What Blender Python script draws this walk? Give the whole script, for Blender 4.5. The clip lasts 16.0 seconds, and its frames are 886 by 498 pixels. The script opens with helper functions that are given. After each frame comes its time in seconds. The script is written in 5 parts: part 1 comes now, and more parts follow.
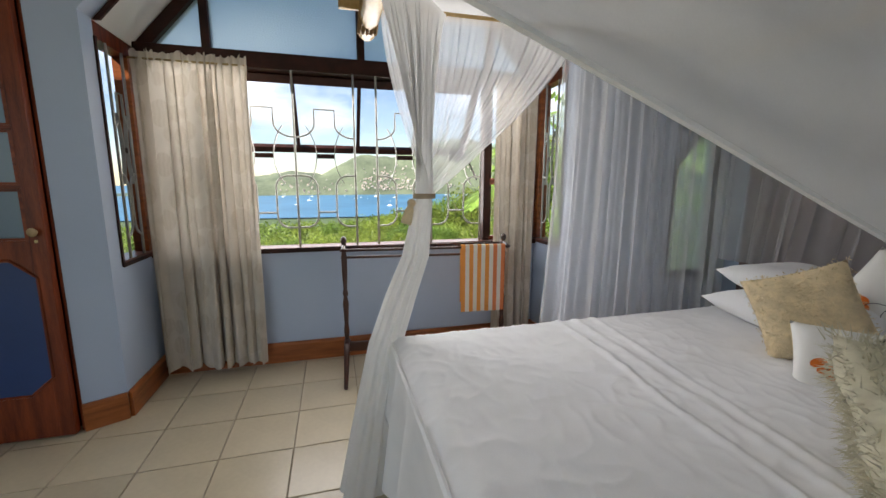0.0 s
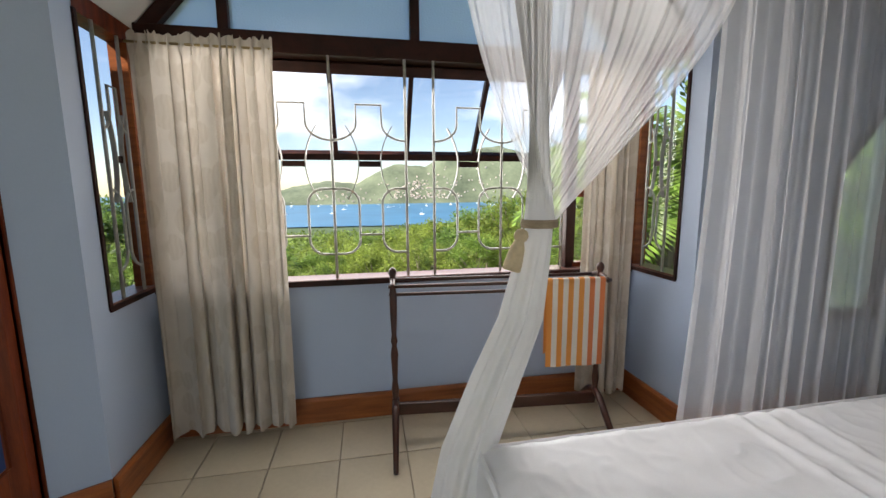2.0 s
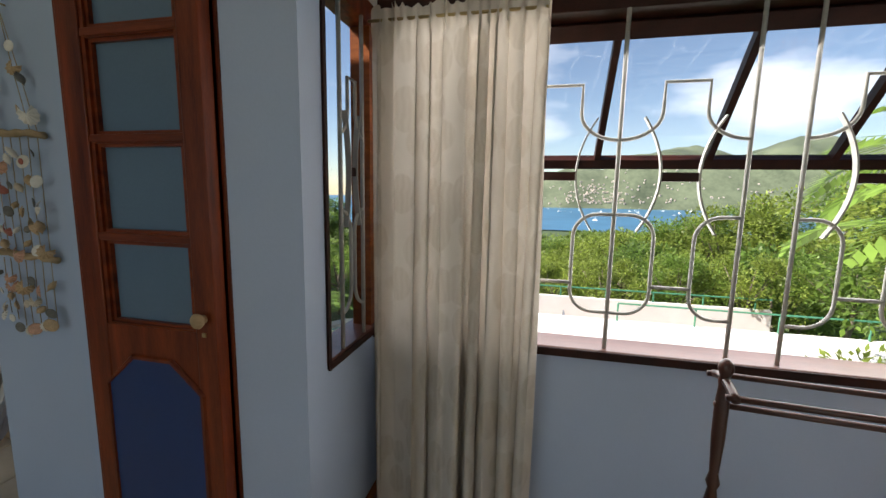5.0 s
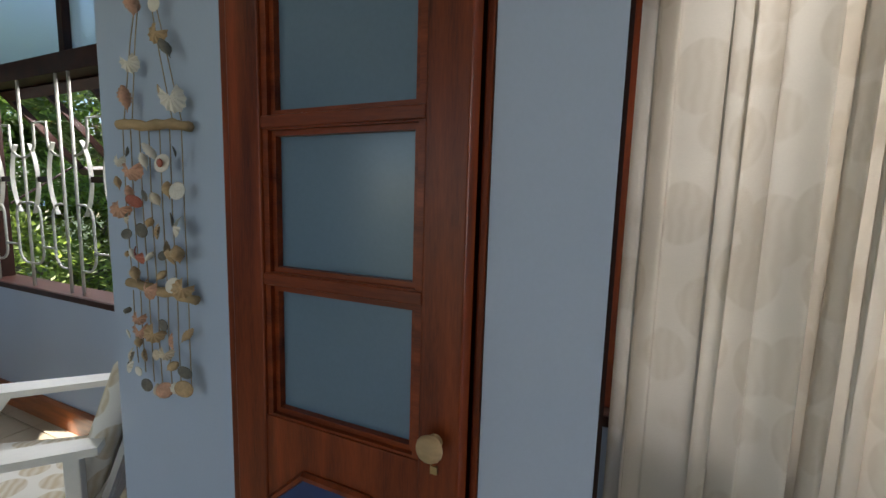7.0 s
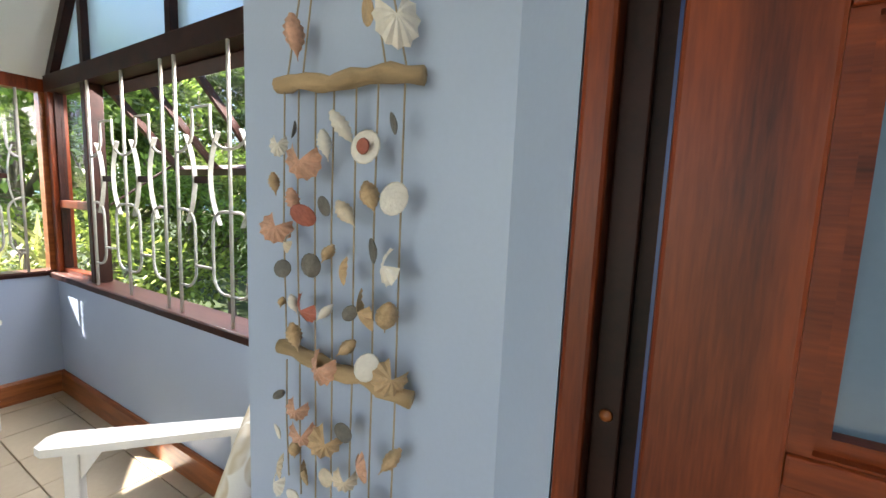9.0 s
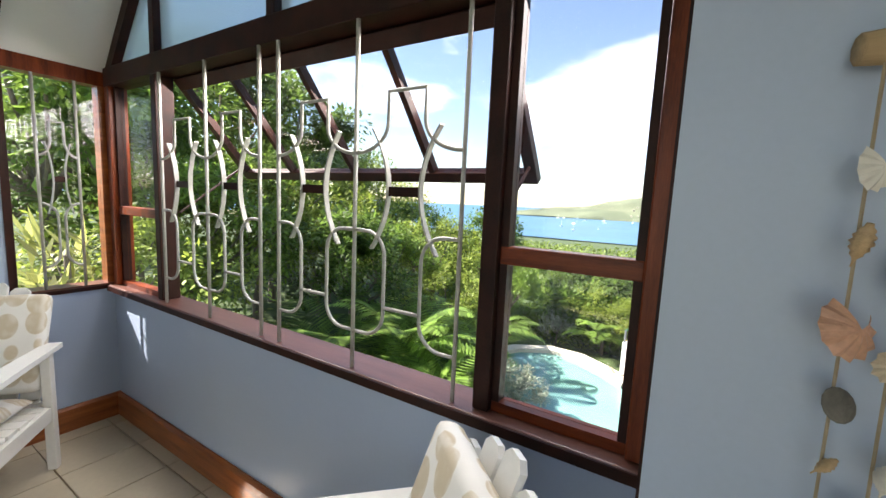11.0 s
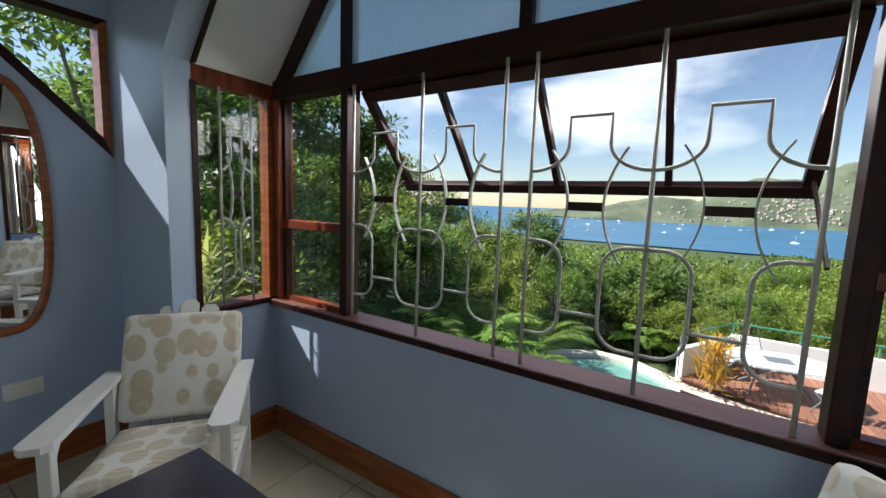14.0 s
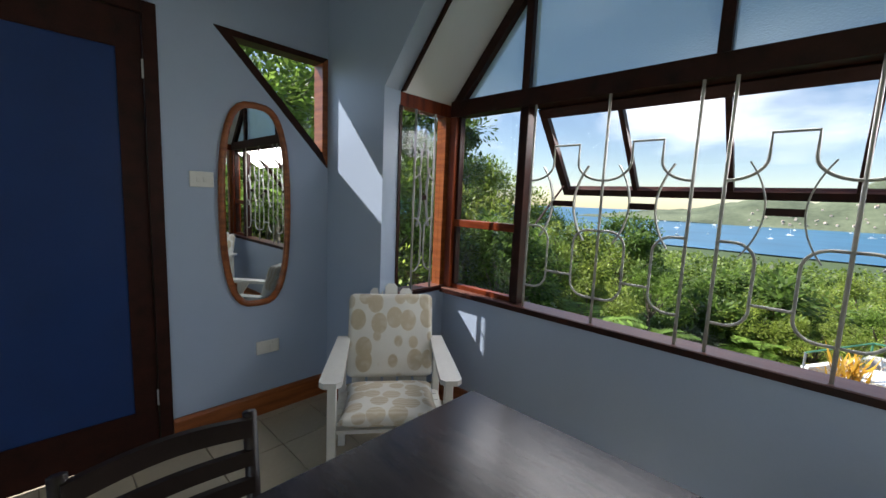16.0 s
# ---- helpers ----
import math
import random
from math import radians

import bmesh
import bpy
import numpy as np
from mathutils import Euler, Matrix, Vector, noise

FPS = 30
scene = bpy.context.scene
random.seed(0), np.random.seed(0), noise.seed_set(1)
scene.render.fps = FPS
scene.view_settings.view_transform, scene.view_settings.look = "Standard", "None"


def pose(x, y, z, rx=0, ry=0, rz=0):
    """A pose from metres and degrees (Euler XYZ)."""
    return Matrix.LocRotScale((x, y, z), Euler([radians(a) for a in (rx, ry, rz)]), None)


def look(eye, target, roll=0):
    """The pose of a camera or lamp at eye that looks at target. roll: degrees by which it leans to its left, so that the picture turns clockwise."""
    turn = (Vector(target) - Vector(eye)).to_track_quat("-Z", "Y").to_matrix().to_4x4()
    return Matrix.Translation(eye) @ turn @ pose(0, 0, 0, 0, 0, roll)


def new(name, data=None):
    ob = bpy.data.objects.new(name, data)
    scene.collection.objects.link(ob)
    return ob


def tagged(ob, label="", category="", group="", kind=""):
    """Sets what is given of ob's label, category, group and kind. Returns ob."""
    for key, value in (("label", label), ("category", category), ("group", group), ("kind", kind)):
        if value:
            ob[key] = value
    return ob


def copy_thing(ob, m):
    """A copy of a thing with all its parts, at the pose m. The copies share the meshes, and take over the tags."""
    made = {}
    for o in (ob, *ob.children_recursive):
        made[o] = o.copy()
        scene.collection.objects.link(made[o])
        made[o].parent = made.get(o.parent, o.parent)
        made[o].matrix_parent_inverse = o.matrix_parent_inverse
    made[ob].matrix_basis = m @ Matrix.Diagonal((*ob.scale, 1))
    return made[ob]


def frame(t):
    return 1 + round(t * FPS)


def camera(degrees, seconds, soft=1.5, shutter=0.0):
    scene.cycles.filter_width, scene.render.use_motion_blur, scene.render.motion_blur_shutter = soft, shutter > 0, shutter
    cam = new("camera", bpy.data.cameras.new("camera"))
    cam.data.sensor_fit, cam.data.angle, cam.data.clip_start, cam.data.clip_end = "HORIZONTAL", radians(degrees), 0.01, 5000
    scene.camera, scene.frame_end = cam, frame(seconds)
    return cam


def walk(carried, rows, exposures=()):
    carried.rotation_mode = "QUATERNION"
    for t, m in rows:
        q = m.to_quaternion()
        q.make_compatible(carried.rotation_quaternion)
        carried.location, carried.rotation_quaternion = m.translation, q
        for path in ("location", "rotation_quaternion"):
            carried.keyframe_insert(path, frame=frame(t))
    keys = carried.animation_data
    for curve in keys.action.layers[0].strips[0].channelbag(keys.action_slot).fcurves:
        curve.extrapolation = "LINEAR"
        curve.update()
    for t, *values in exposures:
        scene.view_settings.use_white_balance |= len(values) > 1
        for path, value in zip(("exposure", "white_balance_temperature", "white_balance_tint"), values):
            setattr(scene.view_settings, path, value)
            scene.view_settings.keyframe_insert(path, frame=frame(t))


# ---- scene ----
cam = camera(95.9, 16.0)
METRES, EYE, TILT, LEAN, TURN = 5.2, 1.264, 0.0, 0.0, -15.3
ROWS = [
    (0.0, 0.0, 0.0, 0.0, 0.02, -9.24, -0.15),
    (0.5, -0.0119, 0.0308, -0.0003, -1.12, -8.88, 0.07),
    (1.0, -0.0231, 0.0612, 0.0019, -0.63, -8.63, 0.32),
    (1.5, -0.0339, 0.0929, 0.0033, 1.46, -8.34, 0.47),
    (2.0, -0.0463, 0.1241, 0.0057, 4.5, -8.05, 0.4),
    (2.5, -0.0555, 0.1524, 0.0082, 8.5, -7.88, 0.11),
    (3.0, -0.066, 0.1792, 0.0109, 13.49, -7.91, -0.14),
    (3.5, -0.0819, 0.1983, 0.0155, 18.15, -8.03, -0.51),
    (6.0, -0.2356, 0.255, 0.022, 33.6, -7.15, -1.18),
    (6.5, -0.2699, 0.2622, 0.0223, 36.13, -6.8, -1.34),
    (7.0, -0.2975, 0.2711, 0.0231, 38.45, -6.62, -1.66),
    (7.5, -0.3281, 0.2793, 0.0231, 40.96, -6.56, -1.94),
    (8.0, -0.3546, 0.2839, 0.0235, 43.08, -6.5, -2.14),
    (8.5, -0.3883, 0.2852, 0.0247, 44.75, -6.46, -2.23),
    (9.0, -0.4217, 0.2804, 0.0243, 45.9, -6.56, -2.3),
    (9.5, -0.4481, 0.275, 0.0246, 46.84, -6.59, -2.42),
    (12.0, -0.5941, 0.2149, 0.0345, 47.07, -6.92, -2.63),
    (12.5, -0.6208, 0.198, 0.0346, 46.94, -6.78, -2.52),
    (13.0, -0.6405, 0.1786, 0.0353, 47.15, -6.67, -2.46),
    (13.5, -0.6541, 0.1492, 0.0349, 47.7, -6.66, -2.34),
    (14.0, -0.6619, 0.123, 0.0351, 48.82, -6.74, -2.11),
    (14.5, -0.671, 0.1003, 0.0338, 50.45, -6.78, -1.98),
    (15.0, -0.6783, 0.0736, 0.0341, 52.36, -6.77, -2.05),
    (15.5, -0.6799, 0.0428, 0.035, 55.21, -6.93, -2.24),
    (16.0, -0.6753, 0.0015, 0.0345, 59.26, -7.12, -2.45),
]
walk(cam, [(t, pose(0, 0, EYE, TILT, LEAN, TURN) @ pose(METRES * x, METRES * y, METRES * z, 90 + pitch, roll, yaw)) for t, x, y, z, yaw, pitch, roll in ROWS],
     [(0.0, 1.45, 6550, 13), (3.5, 1.4, 6600, 14), (6.0, 1.1, 6500, 12), (7.0, 1.6, 6350, 12), (8.0, 2.8, 6500, 15), (9.5, 2.55, 6700, 15), (12.0, 1.5, 6700, 12), (13.0, 0.98, 6200, 10), (16.0, 1.2, 6300, 12)])

# ---- sky, sun, exposure ----
world = bpy.data.worlds.new("sky")
scene.world = world
world.use_nodes = True
wn, wl = world.node_tree.nodes, world.node_tree.links
sky_tex = wn.new("ShaderNodeTexSky")
sky_tex.sky_type = "NISHITA"
sky_tex.sun_disc = False
SUN_DIR = Vector((-0.667, -0.262, 0.700)).normalized()
sky_tex.sun_elevation = math.asin(SUN_DIR.z)
sky_tex.sun_rotation = math.atan2(SUN_DIR.x, SUN_DIR.y)
sky_tex.air_density, sky_tex.dust_density = 1.0, 0.15
wc = wn.new("ShaderNodeTexCoord")
wmap = wn.new("ShaderNodeMapping")
wmap.inputs["Scale"].default_value = (1, 1, 2.6)
wno = wn.new("ShaderNodeTexNoise")
wno.inputs["Scale"].default_value, wno.inputs["Detail"].default_value, wno.inputs["Roughness"].default_value = 1.8, 8, 0.5
wr = wn.new("ShaderNodeValToRGB")
wr.color_ramp.elements[0].position, wr.color_ramp.elements[1].position = 0.56, 0.76
wmix = wn.new("ShaderNodeMix")
wmix.data_type = "RGBA"
wmix.inputs["B"].default_value = (12.0, 12.2, 12.4, 1)
wl.new(wc.outputs["Generated"], wmap.inputs["Vector"])
wl.new(wmap.outputs["Vector"], wno.inputs["Vector"])
wl.new(wno.outputs["Fac"], wr.inputs["Fac"])
wl.new(wr.outputs["Color"], wmix.inputs["Factor"])
wl.new(sky_tex.outputs["Color"], wmix.inputs["A"])
wl.new(wmix.outputs["Result"], wn["Background"].inputs["Color"])
wn["Background"].inputs["Strength"].default_value = 0.07
sun = new("sun", bpy.data.lights.new("sun", "SUN"))
sun.data.energy, sun.data.angle, sun.data.color = 5.0, radians(0.5), (1.0, 0.95, 0.87)
sun.matrix_world = look(SUN_DIR * 50, (0, 0, 0))


def opening_light(name, m, w, hgt, watts):
    """An area lamp added at an opening to strengthen the light from the sky."""
    lamp = new(name, bpy.data.lights.new(name, "AREA"))
    lamp.data.shape, lamp.data.size, lamp.data.size_y, lamp.data.energy = "RECTANGLE", w, hgt, watts
    lamp.data.color = (1.0, 0.97, 0.93)
    lamp.matrix_world = m


# Added lamps at both bays lift the room above what the sky gives.
opening_light("bay_1_fill", look((0.22, 3.06, 1.45), (0.22, 0.8, 0.6)), 2.4, 1.1, 18)
opening_light("bay_2_fill", look((-3.80, 3.14, 1.86), (-3.80, 2.45, 0.7)), 2.6, 0.35, 10)
# Fill lamp outside an unseen opening added in the south wall.
opening_light("south_fill", look((-2.6, -1.66, 1.25), (-2.6, 3, 1.25)), 3.0, 2.0, 3.0)


# ---- materials ----
def mat(name, base, rough=0.6, vary=0.12, scale=6.0, bump=0.1, fine=60.0, metal=0.0, stretch=(1, 1, 1), coords="Object", tint=None, spread=0.0, spec=0.5):
    """Base colour broken by a coarse and a fine noise, with a fine relief."""
    m = bpy.data.materials.new(name)
    m.use_nodes = True
    n, l = m.node_tree.nodes, m.node_tree.links
    b = n["Principled BSDF"]
    co = n.new("ShaderNodeTexCoord")
    mp = n.new("ShaderNodeMapping")
    mp.inputs["Scale"].default_value = stretch
    l.new(co.outputs[coords], mp.inputs["Vector"])
    a, c = n.new("ShaderNodeTexNoise"), n.new("ShaderNodeTexNoise")
    a.inputs["Scale"].default_value, a.inputs["Detail"].default_value = scale, 5
    c.inputs["Scale"].default_value, c.inputs["Detail"].default_value = fine, 3
    for t in (a, c):
        l.new(mp.outputs["Vector"], t.inputs["Vector"])
    add = n.new("ShaderNodeMath")
    add.operation = "MULTIPLY_ADD"
    l.new(c.outputs["Fac"], add.inputs[0])
    add.inputs[1].default_value = 0.4
    l.new(a.outputs["Fac"], add.inputs[2])
    r = n.new("ShaderNodeValToRGB")
    r.color_ramp.elements[0].position, r.color_ramp.elements[1].position = 0.4, 1.0
    dark = [x * (1 - vary) for x in base]
    light = tint or [min(1, x * (1 + vary)) for x in base]
    r.color_ramp.elements[0].color, r.color_ramp.elements[1].color = (*dark, 1), (*light, 1)
    l.new(add.outputs[0], r.inputs["Fac"])
    out = r.outputs["Color"]
    if spread:
        oi, hs, mr = n.new("ShaderNodeObjectInfo"), n.new("ShaderNodeHueSaturation"), n.new("ShaderNodeMapRange")
        mr.inputs["To Min"].default_value, mr.inputs["To Max"].default_value = 1 - spread, 1 + spread
        l.new(oi.outputs["Random"], mr.inputs["Value"])
        l.new(mr.outputs["Result"], hs.inputs["Value"])
        l.new(out, hs.inputs["Color"])
        out = hs.outputs["Color"]
    l.new(out, b.inputs["Base Color"])
    b.inputs["Roughness"].default_value, b.inputs["Metallic"].default_value, b.inputs["Specular IOR Level"].default_value = rough, metal, spec
    if bump:
        bp = n.new("ShaderNodeBump")
        bp.inputs["Strength"].default_value, bp.inputs["Distance"].default_value = bump, 0.01
        l.new(add.outputs[0], bp.inputs["Height"])
        l.new(bp.outputs["Normal"], b.inputs["Normal"])
    return m


def cloth(name, base, alpha=1.0, light=0.4, pattern=None, pscale=7.0, bump=0.15, weave=300.0):
    """Woven cloth that lets light through; pattern is a second colour in leaf-shaped patches; alpha under 1 is an open weave."""
    m = mat(name, base, 0.9, 0.05, 9.0, bump, weave)
    n, l = m.node_tree.nodes, m.node_tree.links
    b, out = n["Principled BSDF"], n["Material Output"]
    src = b.inputs["Base Color"].links[0].from_socket
    if pattern:
        co, mp, v, r, mx = (n.new("ShaderNode" + k) for k in ("TexCoord", "Mapping", "TexVoronoi", "ValToRGB", "Mix"))
        mp.inputs["Scale"].default_value = (1, 1, 0.75)
        l.new(co.outputs["Object"], mp.inputs["Vector"])
        l.new(mp.outputs["Vector"], v.inputs["Vector"])
        v.inputs["Scale"].default_value, v.inputs["Randomness"].default_value = pscale, 0.55
        r.color_ramp.elements[0].position, r.color_ramp.elements[1].position = 0.46, 0.50
        r.color_ramp.elements[0].color, r.color_ramp.elements[1].color = (1, 1, 1, 1), (0, 0, 0, 1)
        wv = n.new("ShaderNodeTexWave")
        wv.inputs["Scale"].default_value, wv.inputs["Distortion"].default_value = 14, 6
        l.new(co.outputs["Object"], wv.inputs["Vector"])
        mm = n.new("ShaderNodeMath")
        mm.operation = "MULTIPLY_ADD"
        mm.inputs[1].default_value, mm.inputs[2].default_value = 0.45, 0.5
        l.new(wv.outputs["Fac"], mm.inputs[0])
        m2 = n.new("ShaderNodeMath")
        m2.operation = "MULTIPLY"
        l.new(v.outputs["Distance"], r.inputs["Fac"])
        l.new(r.outputs["Color"], m2.inputs[0])
        l.new(mm.outputs[0], m2.inputs[1])
        mx.data_type = "RGBA"
        mx.inputs["B"].default_value = (*pattern, 1)
        l.new(m2.outputs[0], mx.inputs["Factor"])
        l.new(src, mx.inputs["A"])
        src = mx.outputs["Result"]
        l.new(src, b.inputs["Base Color"])
    tr, mix = n.new("ShaderNodeBsdfTranslucent"), n.new("ShaderNodeMixShader")
    l.new(src, tr.inputs["Color"])
    mix.inputs[0].default_value = light
    l.new(b.outputs[0], mix.inputs[1])
    l.new(tr.outputs[0], mix.inputs[2])
    last = mix
    if alpha < 1:
        tp, m3 = n.new("ShaderNodeBsdfTransparent"), n.new("ShaderNodeMixShader")
        m3.inputs[0].default_value = alpha
        l.new(tp.outputs[0], m3.inputs[1])
        l.new(mix.outputs[0], m3.inputs[2])
        last = m3
    l.new(last.outputs[0], out.inputs["Surface"])
    return m


def glass(name, rough=0.0, tint=(1, 1, 1), gloss=0.08, frost=0.0):
    """A thin pane: mostly clear, with a little mirror; frost adds a diffusing share."""
    m = bpy.data.materials.new(name)
    m.use_nodes = True
    n, l = m.node_tree.nodes, m.node_tree.links
    n.remove(n["Principled BSDF"])
    tp, gl, mix = n.new("ShaderNodeBsdfTransparent"), n.new("ShaderNodeBsdfGlossy"), n.new("ShaderNodeMixShader")
    tp.inputs["Color"].default_value = (*tint, 1)
    gl.inputs["Roughness"].default_value = rough
    mix.inputs[0].default_value = gloss
    l.new(tp.outputs[0], mix.inputs[1])
    l.new(gl.outputs[0], mix.inputs[2])
    last = mix
    if frost:
        tl, m2 = n.new("ShaderNodeBsdfTranslucent"), n.new("ShaderNodeMixShader")
        df, m4 = n.new("ShaderNodeBsdfRefraction"), n.new("ShaderNodeMixShader")
        df.inputs["Roughness"].default_value, df.inputs["IOR"].default_value = 0.45, 1.05
        df.inputs["Color"].default_value = (*tint, 1)
        tl.inputs["Color"].default_value = (*[c * 0.9 for c in tint], 1)
        no, bp = n.new("ShaderNodeTexNoise"), n.new("ShaderNodeBump")
        no.inputs["Scale"].default_value = 90
        bp.inputs["Strength"].default_value, bp.inputs["Distance"].default_value = 0.5, 0.01
        l.new(no.outputs["Fac"], bp.inputs["Height"])
        l.new(bp.outputs["Normal"], df.inputs["Normal"])
        m4.inputs[0].default_value = 0.45
        l.new(df.outputs[0], m4.inputs[1])
        l.new(tl.outputs[0], m4.inputs[2])
        m2.inputs[0].default_value = frost
        l.new(mix.outputs[0], m2.inputs[1])
        l.new(m4.outputs[0], m2.inputs[2])
        last = m2
    l.new(last.outputs[0], n["Material Output"].inputs["Surface"])
    return m


WALL = mat("wall_paint_pale_blue", (0.42, 0.505, 0.65), 0.36, 0.05, 1.6, 0.05, 140)
CEIL = mat("ceiling_paint_white", (0.78, 0.79, 0.78), 0.7, 0.04, 2.0, 0.05, 120)
WOOD = mat("red_brown_varnished_wood", (0.105, 0.015, 0.004), 0.36, 0.5, 5.0, 0.05, 70, stretch=(6, 6, 0.5), tint=(0.27, 0.052, 0.012), spec=0.3)
WOODH = mat("red_brown_varnished_wood_lying", (0.105, 0.015, 0.004), 0.36, 0.5, 5.0, 0.05, 70, stretch=(0.5, 6, 6), tint=(0.27, 0.052, 0.012), spec=0.3)
BASE = mat("orange_brown_varnished_skirting", (0.25, 0.062, 0.014), 0.3, 0.4, 5.0, 0.06, 70, stretch=(0.7, 0.7, 8), tint=(0.42, 0.13, 0.035))
FRAME = mat("dark_maroon_window_wood", (0.016, 0.005, 0.0035), 0.5, 0.4, 6.0, 0.06, 80, stretch=(2, 2, 2), tint=(0.045, 0.011, 0.006), spec=0.25)
SILLW = mat("worn_sill_wood", (0.12, 0.05, 0.036), 0.35, 0.35, 5.0, 0.1, 60, stretch=(0.6, 4, 4))
TILE = mat("cream_floor_tile", (0.50, 0.43, 0.31), 0.28, 0.12, 3.0, 0.03, 40, spread=0.06)
GROUT = mat("brown_grout", (0.30, 0.25, 0.18), 0.9, 0.2, 20, 0.2, 90)
IRON = mat("pale_painted_iron", (0.42, 0.41, 0.37), 0.45, 0.15, 30, 0.1, 120)
IRONW = mat("white_painted_iron", (0.78, 0.77, 0.72), 0.45, 0.08, 30, 0.1, 120)
GLASS = glass("clear_window_glass", gloss=0.03)
LIMEGLASS = glass("thin_frosted_glass", 0.2, (0.93, 0.97, 0.90), 0.04, 0.45)
FROST = glass("pebbled_frosted_glass", 0.3, (0.70, 0.77, 0.80), 0.05, 0.93)
# Door panes are opaque, in a nearly even grey-blue.
DGLASS = mat("opaque_bluish_door_glass", (0.12, 0.185, 0.26), 0.2, 0.08, 2.0, 0.03, 160)
BLUE = mat("royal_blue_painted_panel", (0.008, 0.035, 0.14), 0.35, 0.12, 4.0, 0.03, 90)
CURTAIN = cloth("cream_leaf_print_curtain", (0.62, 0.56, 0.48), 1.0, 0.18, (0.545, 0.48, 0.395), 8.0)
NET = cloth("white_mosquito_net", (0.90, 0.90, 0.92), 0.36, 0.5, bump=0.0)
NETTHIN = cloth("white_mosquito_net_single_layer", (0.88, 0.88, 0.90), 0.40, 0.5, bump=0.0)
NETSIDE = cloth("white_mosquito_net_drawn", (0.88, 0.88, 0.90), 0.52, 0.5, bump=0.0)
NETSWAG = cloth("white_mosquito_net_doubled", (0.80, 0.80, 0.80), 0.84, 0.2, bump=0.1)
NETDENSE = cloth("white_mosquito_net_gathered", (0.85, 0.85, 0.84), 0.94, 0.45, bump=0.1)
SHEET = cloth("white_cotton_sheet", (0.93, 0.93, 0.94), 1.0, 0.05, bump=0.12)
CUSHION = cloth("white_cushion_beige_leaf_print", (0.80, 0.78, 0.72), 1.0, 0.0, (0.58, 0.49, 0.34), 10.5)
FUR = mat("cream_plush", (0.74, 0.60, 0.38), 1.0, 0.2, 25, 1.0, 90)
FURW = mat("pale_shaggy_plush", (0.62, 0.58, 0.44), 1.0, 0.25, 14, 1.0, 60, stretch=(1, 1, 0.4))
WHITEWOOD = mat("white_painted_wood", (0.80, 0.79, 0.74), 0.4, 0.07, 5, 0.08, 60)
TABLE = mat("dark_table_laminate", (0.030, 0.024, 0.024), 0.25, 0.3, 4, 0.04, 90, stretch=(1, 6, 1))
BLACKWOOD = mat("black_stained_wood", (0.022, 0.014, 0.012), 0.35, 0.4, 6, 0.06, 80)
RACK = mat("dark_mahogany", (0.050, 0.016, 0.009), 0.28, 0.4, 8, 0.05, 80)
BAMBOO = mat("polished_bamboo", (0.50, 0.33, 0.13), 0.25, 0.3, 6, 0.1, 60, stretch=(1, 0.3, 1))
ROPE = mat("jute_rope", (0.26, 0.16, 0.07), 0.95, 0.3, 30, 0.8, 200)
MAUVE = cloth("mauve_grey_drape", (0.22, 0.155, 0.15), 1.0, 0.1)
PLASTIC = mat("white_switch_plastic", (0.78, 0.77, 0.72), 0.35, 0.03, 10, 0.0, 60)
BRASS = mat("aged_brass", (0.45, 0.34, 0.17), 0.35, 0.25, 20, 0.1, 100, metal=1.0)
STEEL = mat("brushed_steel_hinge", (0.5, 0.5, 0.5), 0.35, 0.1, 20, 0.05, 100, metal=1.0)
DRIFT = mat("driftwood", (0.44, 0.31, 0.17), 0.85, 0.35, 14, 0.6, 70, stretch=(0.4, 2, 2))
STRING = mat("jute_string", (0.40, 0.32, 0.22), 0.95, 0.2, 40, 0.3, 200)
ORANGE = cloth("orange_towel_terry", (0.80, 0.33, 0.075), 1.0, 0.05, bump=0.5)
ORANGE2 = cloth("red_orange_towel_terry", (0.72, 0.22, 0.08), 1.0, 0.05, bump=0.5)
TOWELW = cloth("white_towel_terry", (0.80, 0.74, 0.66), 1.0, 0.05, bump=0.5)
MIRROR = bpy.data.materials.new("mirror_silver")
MIRROR.use_nodes = True
MIRROR.node_tree.nodes["Principled BSDF"].inputs["Metallic"].default_value = 1
MIRROR.node_tree.nodes["Principled BSDF"].inputs["Roughness"].default_value = 0.01
MIRROR.node_tree.nodes["Principled BSDF"].inputs["Base Color"].default_value = (0.85, 0.88, 0.88, 1)


# ---- mesh helpers ----
def part(name, bm, material, parent=None, label="", smooth=False):
    me = bpy.data.meshes.new(name)
    bmesh.ops.recalc_face_normals(bm, faces=bm.faces)
    bm.to_mesh(me)
    bm.free()
    for f in me.polygons:
        f.use_smooth = smooth
    me.materials.append(material)
    ob = new(name, me)
    if parent:
        ob.parent = parent
    if label:
        ob["label"] = label
    return ob


def empty(name, m, label, category, group="", kind=""):
    e = new(name)
    e.empty_display_size = 0.05
    e.matrix_basis = m
    return tagged(e, label, category, group, kind)


def box(bm, x0, x1, y0, y1, z0, z1, bevel=0.0):
    v = [bm.verts.new((x, y, z)) for z in (z0, z1) for x, y in ((x0, y0), (x1, y0), (x1, y1), (x0, y1))]
    fs = [bm.faces.new([v[i] for i in q]) for q in ((3, 2, 1, 0), (4, 5, 6, 7), (0, 1, 5, 4), (1, 2, 6, 5), (2, 3, 7, 6), (3, 0, 4, 7))]
    if bevel:
        bmesh.ops.bevel(bm, geom=list({e for f in fs for e in f.edges}), offset=bevel, segments=2, affect="EDGES", profile=0.5)
    return v


